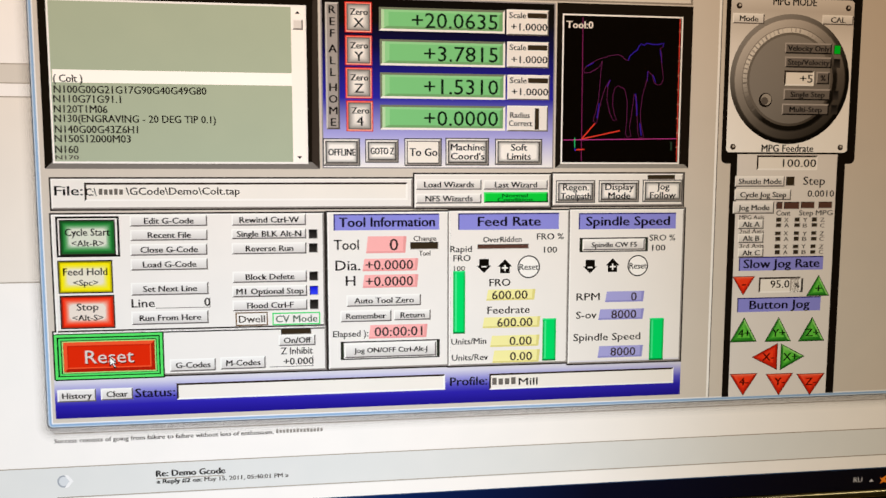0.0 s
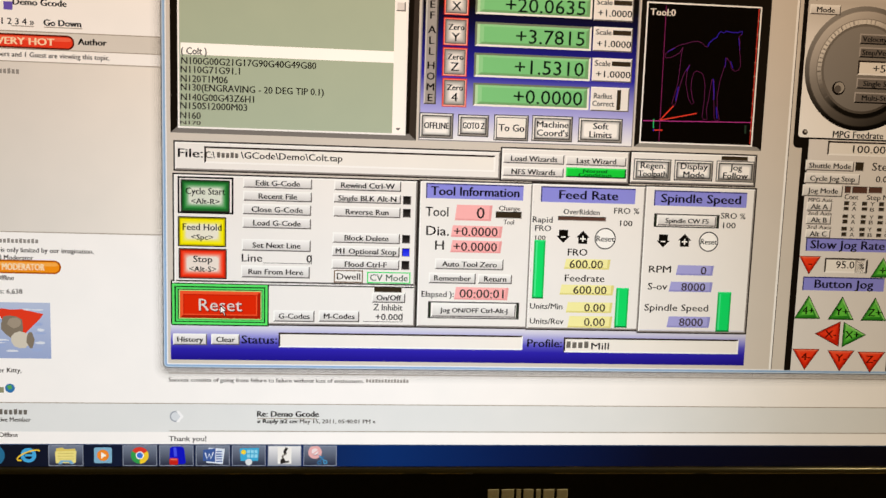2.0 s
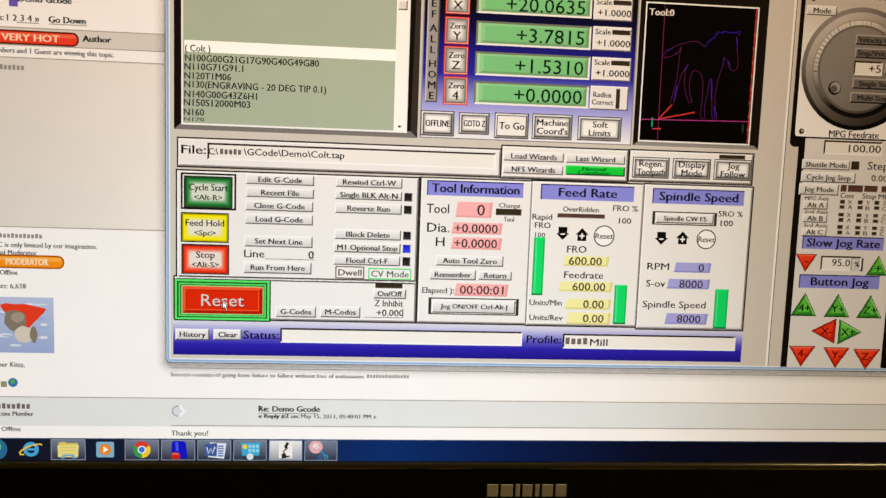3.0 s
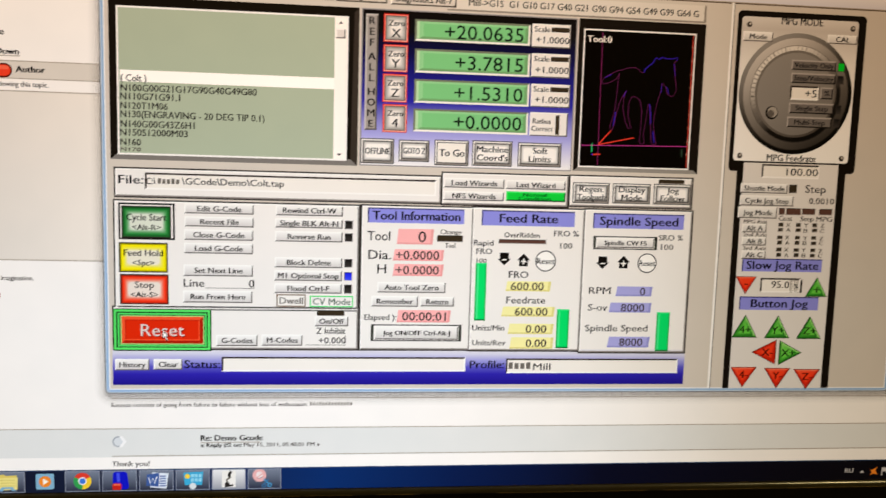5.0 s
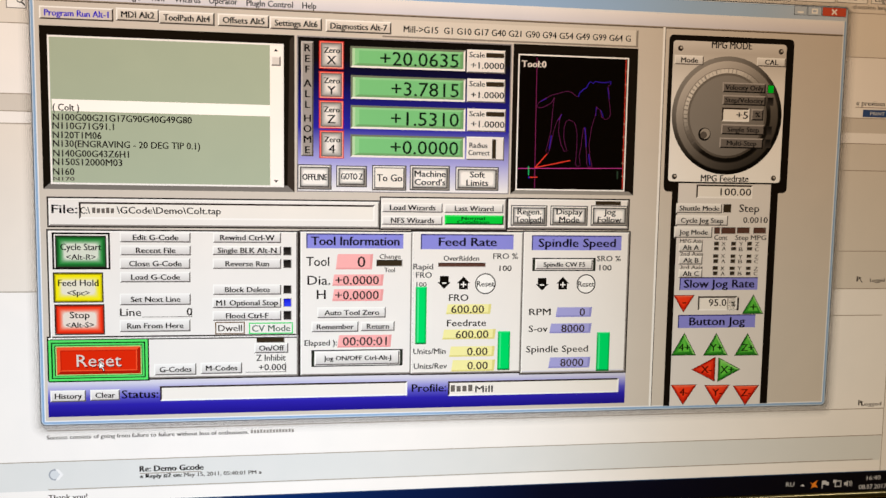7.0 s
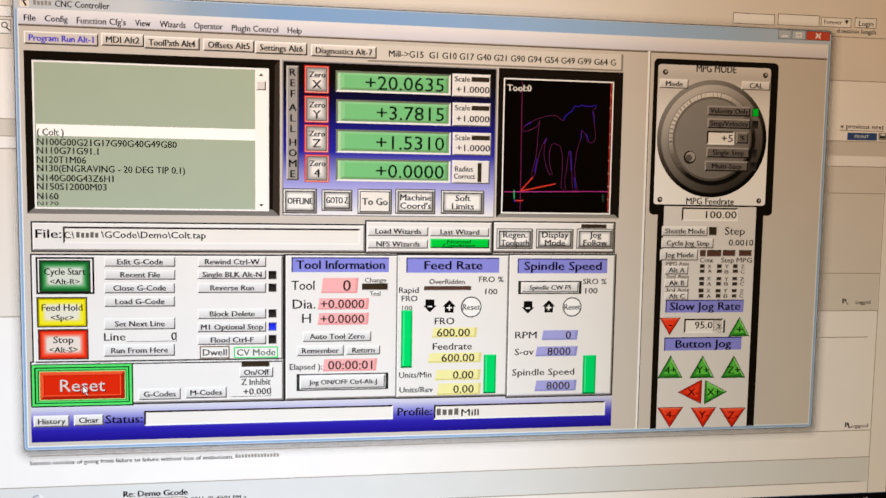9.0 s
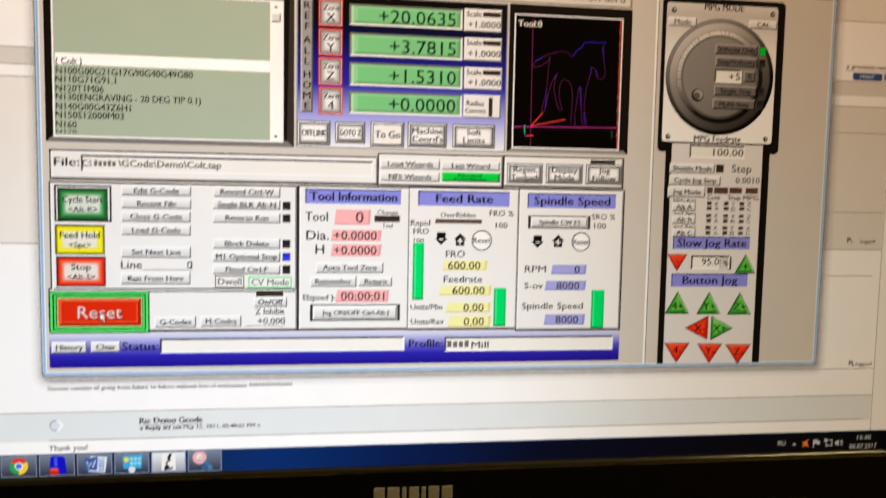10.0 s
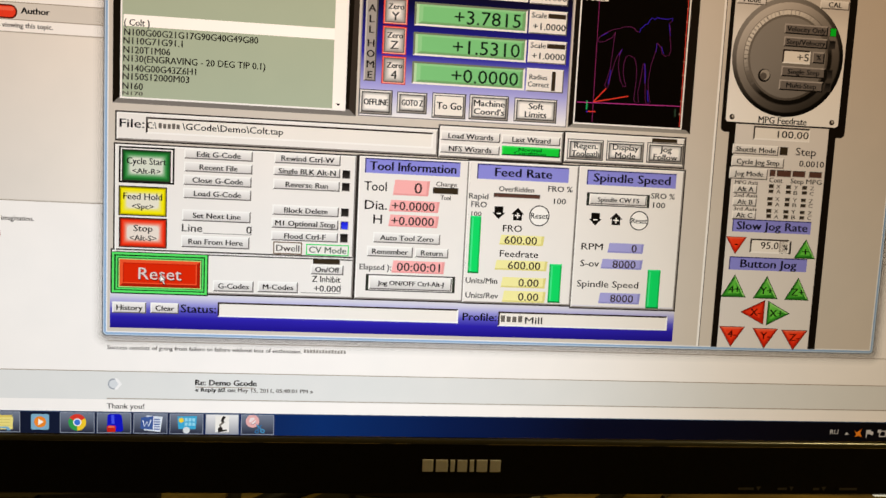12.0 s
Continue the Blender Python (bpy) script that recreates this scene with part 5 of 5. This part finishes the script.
def icon_folder(bm):
    outline(bm, ((131, 1048), (142, 1046), (145, 1049), (163, 1048), (164, 1072), (131, 1072)), 3, 0)
    outline(bm, ((129, 1053), (165, 1052), (163, 1074), (130, 1074)), 3.3, 1)
    for k in range(3):
        quad(bm, 134, 1056 + 5 * k, 160, 1057.2 + 5 * k, 3.5, 3)
    outline(bm, ((134, 1076), (138, 1069), (156, 1069), (161, 1076), (155, 1076), (152, 1072), (142, 1072), (140, 1076)), 3.6, 2)


def icon_media(bm):
    outline(bm, rounded(194, 1046, 224, 1074, 3), 3, 0)
    disc(bm, 209, 1060, 10, 3.3, 1, 24)
    outline(bm, ((206, 1054), (206, 1066), (215, 1060)), 3.6, 2)


def icon_wheel(bm):
    for k, a0 in enumerate((-150, -30, 90)):
        pts = [(271 + 15 * math.cos(radians(a0 + 12 * i)), 1060 + 15 * math.sin(radians(a0 + 12 * i))) for i in range(11)]
        outline(bm, pts + [(271, 1060)], 3, k)
    disc(bm, 271, 1060, 7, 3.3, 3, 20)
    disc(bm, 271, 1060, 5.2, 3.6, 4, 20)


def icon_tool(bm):
    outline(bm, ((322, 1047), (326, 1044), (342, 1044), (346, 1047), (349, 1073), (345, 1076), (336, 1076), (334, 1066), (326, 1064), (321, 1072)), 3, 0)
    outline(bm, ((328, 1046), (333, 1046), (334, 1062), (329, 1062)), 3.2, 2)
    outline(bm, rounded(321, 1065, 336, 1077, 3), 3.3, 1)
    quad(bm, 323, 1066, 334, 1069, 3.6, 3)


def icon_page(bm):
    outline(bm, ((388, 1046), (416, 1048), (412, 1076), (384, 1073)), 3, 0)
    outline(bm, ((379, 1050), (400, 1047), (399, 1072), (378, 1070)), 3.3, 1)
    stroke(bm, ((382, 1055), (385, 1066), (389, 1057), (392, 1066), (396, 1054)), 2.2, 3.6, 0)
    for k in range(5):
        quad(bm, 401, 1052 + 4.4 * k, 411, 1054.2 + 4.4 * k, 3.6, 2)


def icon_desk(bm):
    outline(bm, ((441, 1047), (475, 1046), (473, 1070), (443, 1070)), 3, 0)
    for r in range(2):
        for c in range(3):
            quad(bm, 454 + 6.5 * c, 1050 + 8 * r, 459 + 6.5 * c, 1056 + 8 * r, 3.3, 1)
    disc(bm, 448, 1054, 4.5, 3.5, 3, 14)
    disc(bm, 457, 1072, 6, 3.6, 2, 16)


def icon_spindle(bm):
    quad(bm, 507, 1045, 531, 1075, 3, 0)
    stroke(bm, ((523, 1046), (519, 1053), (521, 1058)), 5, 3.3, 1)
    stroke(bm, ((521, 1057), (515, 1062), (518, 1069)), 3.5, 3.4, 2)
    disc(bm, 516, 1070, 4.5, 3.6, 1, 10)
    stroke(bm, ((512, 1074), (527, 1071)), 3, 3.8, 1)


def icon_scissors(bm):
    disc(bm, 572, 1054, 12, 3, 0, 24, inner=6)
    disc(bm, 572, 1053, 6, 3.2, 2, 18)
    stroke(bm, ((566, 1060), (578, 1050)), 2, 3.4, 0)
    stroke(bm, ((579, 1060), (589, 1070)), 2.4, 3.6, 1)
    disc(bm, 590, 1072, 4, 3.7, 1, 14, inner=2)
    disc(bm, 580, 1073, 4, 3.8, 3, 14, inner=2)
    stroke(bm, ((588, 1061), (581, 1070)), 2.2, 3.9, 3)


icon("start_orb", icon_orb, ((40, 110, 150), (120, 190, 150), (40, 90, 190)), "round glossy blue-green start orb")
icon("task_icon", icon_ring, ((70, 170, 226), (246, 206, 60)), "pale blue ring icon with a yellow swoosh")
for k, u in enumerate(range(147, 600, 62)):
    if k != 1:
        icon_plate(u, lit=(k == 6))
icon("task_icon", icon_folder, ((226, 204, 104), (240, 226, 138), (120, 176, 214), (214, 196, 104)), "yellow folder icon")
icon("task_icon", icon_media, ((130, 180, 210), (244, 140, 40), (255, 250, 240)), "orange play icon on pale blue")
icon("task_icon", icon_wheel, ((222, 60, 46), (246, 206, 50), (50, 160, 80), (250, 250, 250), (60, 120, 220)), "round red, yellow and green icon with a blue centre")
icon("task_icon", icon_tool, ((16, 22, 196), (200, 36, 26), (70, 84, 240), (240, 110, 84)), "blue and red tool icon")
icon("task_icon", icon_page, ((226, 234, 246), (60, 92, 160), (70, 100, 168)), "blue and white page icon")
icon("task_icon", icon_desk, ((60, 170, 216), (150, 216, 240), (220, 226, 230), (240, 210, 60)), "pale blue control panel icon")
icon("task_icon", icon_spindle, ((242, 240, 236), (40, 36, 34), (126, 120, 112)), "black spindle icon on white")
icon("task_icon", icon_scissors, ((232, 176, 176), (70, 150, 200), (240, 224, 226), (50, 110, 160)), "pale red ring icon with blue blades")

TRAY = shown(206, 206, 210)
text("RU", 1680, 1697, 1061, 9, TRAY, layer=4, bold=-1)
bm = bmesh.new()
outline(bm, ((1711, 1066), (1720, 1066), (1715.5, 1061)), 3)
flat("tray_arrow", bm, TRAY)
bm = bmesh.new()
outline(bm, ((1731, 1058), (1736, 1061), (1747, 1054), (1743, 1062), (1748, 1070), (1740, 1068), (1732, 1071), (1736, 1065)), 3)
flat("tray_icon", bm, shown(244, 140, 40), "small orange tray icon")
bm = bmesh.new()
stroke(bm, ((1757, 1056), (1757, 1072)), 2, 3)
quad(bm, 1758, 1056, 1766, 1064, 3)
quad(bm, 1765, 1059, 1771, 1066, 3.2)
flat("tray_icon", bm, TRAY, "small white flag tray icon")
bm = bmesh.new()
ring(bm, 1784, 1057, 1798, 1070, 2, 3)
quad(bm, 1780, 1055, 1787, 1061, 3.4)
flat("tray_icon", bm, TRAY, "small white screen tray icon")
bm = bmesh.new()
outline(bm, ((1804, 1061), (1808, 1061), (1812, 1057), (1812, 1071), (1808, 1067), (1804, 1067)), 3)
stroke(bm, ((1815, 1060), (1817, 1064), (1815, 1068)), 1.6, 3.2)
stroke(bm, ((1818, 1058), (1821, 1064), (1818, 1070)), 1.6, 3.2)
flat("tray_icon", bm, TRAY, "small white loudspeaker tray icon")
text("16:40", 1852, 1882, 1054, 9, TRAY, layer=4, bold=-1)
text("08.07.2017", 1836, 1896, 1072, 9, TRAY, layer=4, bold=-1)

# ---- things on the desk behind the monitor ----
def desk_thing(name, bm, material, label, category, smooth=False):
    return tagged(part(name, bm, material, None, smooth=smooth), label, category)


def sheet_mesh(x0, y0, x1, y1, turn, lift, seed, n=12):
    """A creased sheet lying on the desk."""
    bm = bmesh.new()
    m = Matrix.Translation(((x0 + x1) / 2, (y0 + y1) / 2, 0)) @ Matrix.Rotation(radians(turn), 4, "Z")
    grid = []
    for i in range(n + 1):
        row = []
        for j in range(n + 1):
            x, y = (x1 - x0) * (i / n - 0.5), (y1 - y0) * (j / n - 0.5)
            h = lift * abs(noise.noise(Vector((x * 28 + seed, y * 28, seed)))) * 2
            row.append(bm.verts.new(m @ Vector((x, y, DESK_Z + 0.001 + h))))
        grid.append(row)
    for i in range(n):
        for j in range(n):
            bm.faces.new((grid[i][j], grid[i + 1][j], grid[i + 1][j + 1], grid[i][j + 1]))
    bmesh.ops.solidify(bm, geom=bm.faces[:], thickness=0.0006)
    bmesh.ops.recalc_face_normals(bm, faces=bm.faces)
    return bm


desk_thing("paper_sheet", sheet_mesh(-0.205, 0.17, -0.150, 0.34, 4, 0.006, 3), PAPER, "crumpled yellowed paper sheet lying on the desk", "paper")
desk_thing("paper_scrap", sheet_mesh(-0.137, 0.20, -0.105, 0.29, -18, 0.004, 8), PAPER, "small creased paper scrap between the cables", "paper")
desk_thing("book", box((-0.345, 0.214, DESK_Z), (-0.208, 0.36, DESK_Z + 0.005), 0.0015), OLIVE_COVER, "thin dark olive book lying on the desk", "book")
desk_thing("marker_pen", tube(((-0.284, 0.1995, DESK_Z + 0.0065), (-0.28, 0.2005, DESK_Z + 0.0065), (-0.245, 0.2035, DESK_Z + 0.0065), (-0.205, 0.207, DESK_Z + 0.0065), (-0.201, 0.2073, DESK_Z + 0.0065)), 0.0062, 14), CABLE, "black marker pen lying on the wooden desk", "pen", True)
desk_thing("black_box", box((-0.50, 0.13, DESK_Z), (-0.3475, 0.36, DESK_Z + 0.02), 0.003), CABLE, "flat black box at the side of the desk", "box")
desk_thing("power_cable", tube(((-0.135, 0.42, DESK_Z + 0.005), (-0.144, 0.30, DESK_Z + 0.005), (-0.145, 0.233, DESK_Z + 0.005), (-0.146, 0.205, DESK_Z + 0.005), (-0.149, 0.181, DESK_Z + 0.005), (-0.165, 0.08, DESK_Z + 0.005)), 0.005), CABLE, "thick black power cable lying on the desk", "cable", True)
desk_thing("signal_cable", tube(((-0.02, 0.33, DESK_Z + 0.006), (-0.06, 0.262, DESK_Z + 0.006), (-0.088, 0.234, DESK_Z + 0.006), (-0.104, 0.221, DESK_Z + 0.006), (-0.118, 0.208, DESK_Z + 0.006), (-0.129, 0.194, DESK_Z + 0.006), (-0.1365, 0.179, DESK_Z + 0.006), (-0.142, 0.09, DESK_Z + 0.006)), 0.006), CABLE, "thick black signal cable curving round the stand foot", "cable", True)
plug = tagged(new("plug_cable"), "black cable with a pale plug lying on the desk", "cable")
plug.location = (0.14, 0.2, DESK_Z)
part("cord", tube(((0.30, 0.42, DESK_Z + 0.006), (0.215, 0.285, DESK_Z + 0.006), (0.17, 0.229, DESK_Z + 0.006), (0.15, 0.207, DESK_Z + 0.0065), (0.139, 0.194, DESK_Z + 0.007)), 0.006), CABLE, plug, "black cord", True)
turn = Matrix.Translation((0.1315, 0.1855, DESK_Z + 0.0078)) @ Matrix.Rotation(radians(47), 4, "Z")
part("plug_body", box((-0.009, -0.0062, -0.0076), (0.010, 0.0062, 0.0056), 0.0028, 2, m=turn), CONNECTOR, plug, "pale cream plastic plug")
turn = turn @ Matrix.Translation((-0.0165, 0, 0))
part("plug_shell", box((-0.0055, -0.006, -0.0042), (0.0055, 0.006, 0.0042), 0.0008, 1, m=turn), SILVER, plug, "bare metal plug end")
# two pale specks on the foot, built as tiny blocks
for x, y, r in ((0.088, 0.1935, 32), (0.052, 0.198, -12)):
    m = Matrix.Translation((x, y, DESK_Z + 0.0148)) @ Matrix.Rotation(radians(r), 4, "Z")
    desk_thing("pale_speck", box((-0.005, -0.0016, -0.0014), (0.005, 0.0016, 0.0014), 0.0005, 1, m=m), CONNECTOR, "tiny pale speck on the stand foot", "chip")
desk_thing("desk_wire", tube(((-0.06, 0.24, DESK_Z + 0.0165), (-0.052, 0.19, DESK_Z + 0.0168), (-0.046, 0.154, DESK_Z + 0.017), (-0.04, 0.10, DESK_Z + 0.017)), 0.0016, 8), CABLE, "thin black wire lying across the stand foot", "wire", True)
# dark scratch of the desk wood, built as a thin rod on top
desk_thing("wood_scratch", tube(((0.205, 0.222, DESK_Z + 0.002), (0.225, 0.243, DESK_Z + 0.002)), 0.002, 6), OLIVE_COVER, "short dark scratch on the wooden desk", "pencil")


# ---- lettering ----
def set_lettering():
    made = []
    probe = bpy.data.curves.new("probe", "FONT")
    probe.body, probe.resolution_u = "H", 2
    made.append((new("probe", probe), None))
    for row in LETTERING:
        c = bpy.data.curves.new(row[9], "FONT")
        c.body, c.resolution_u = row[0], 2
        made.append((new(row[9], c), row))
    bpy.context.view_layer.update()
    deps = bpy.context.evaluated_depsgraph_get()
    cap = 0.7
    for ob, row in made:
        me = bpy.data.meshes.new_from_object(ob.evaluated_get(deps))
        name, curve = ob.name, ob.data
        co = np.empty(len(me.vertices) * 3)
        me.vertices.foreach_get("co", co)
        co = co.reshape(-1, 3)
        bpy.data.objects.remove(ob)
        bpy.data.curves.remove(curve)
        if row is None:
            cap = co[:, 1].max() - co[:, 1].min()
            bpy.data.meshes.remove(me)
            continue
        words, u0, u1, v, h, material, layer, bold, align, _ = row
        lo, hi = co[:, 0].min(), co[:, 0].max()
        k = h / cap
        if align == "fit":
            kx = (u1 - u0) / (hi - lo)
            start = u0
        else:
            kx = min(k * (1.2 if align == "heading" else 1.1), (u1 - u0) / (hi - lo))
            wide = kx * (hi - lo)
            start = u1 - wide if align == "right" else (u0 + u1 - wide) / 2
        uu = start + (co[:, 0] - lo) * kx
        vv = v + h / 2 - co[:, 1] * k
        co[:, 0], co[:, 1], co[:, 2] = (uu - 960) * PITCH, -layer * LAYER, SCREEN_Z - (vv - 540) * PITCH
        me.vertices.foreach_set("co", co.ravel())
        me.materials.clear()
        heavy = 0.25 if bold < 0 else 0.6 if bold == 0 else 0.9 if bold < 0.03 else 1.3
        me.materials.append(material)
        me.update()
        bm = bmesh.new()
        bm.from_mesh(me)
        twin = bmesh.ops.duplicate(bm, geom=bm.faces[:])
        for e in twin["geom"]:
            if isinstance(e, bmesh.types.BMVert):
                e.co += Vector((heavy * PITCH, 0.3 * LAYER, 0))
        bm.to_mesh(me)
        bm.free()
        caption = new("caption", me)
        caption.parent = screen
        caption.matrix_parent_inverse = world_of(screen).inverted()


set_lettering()
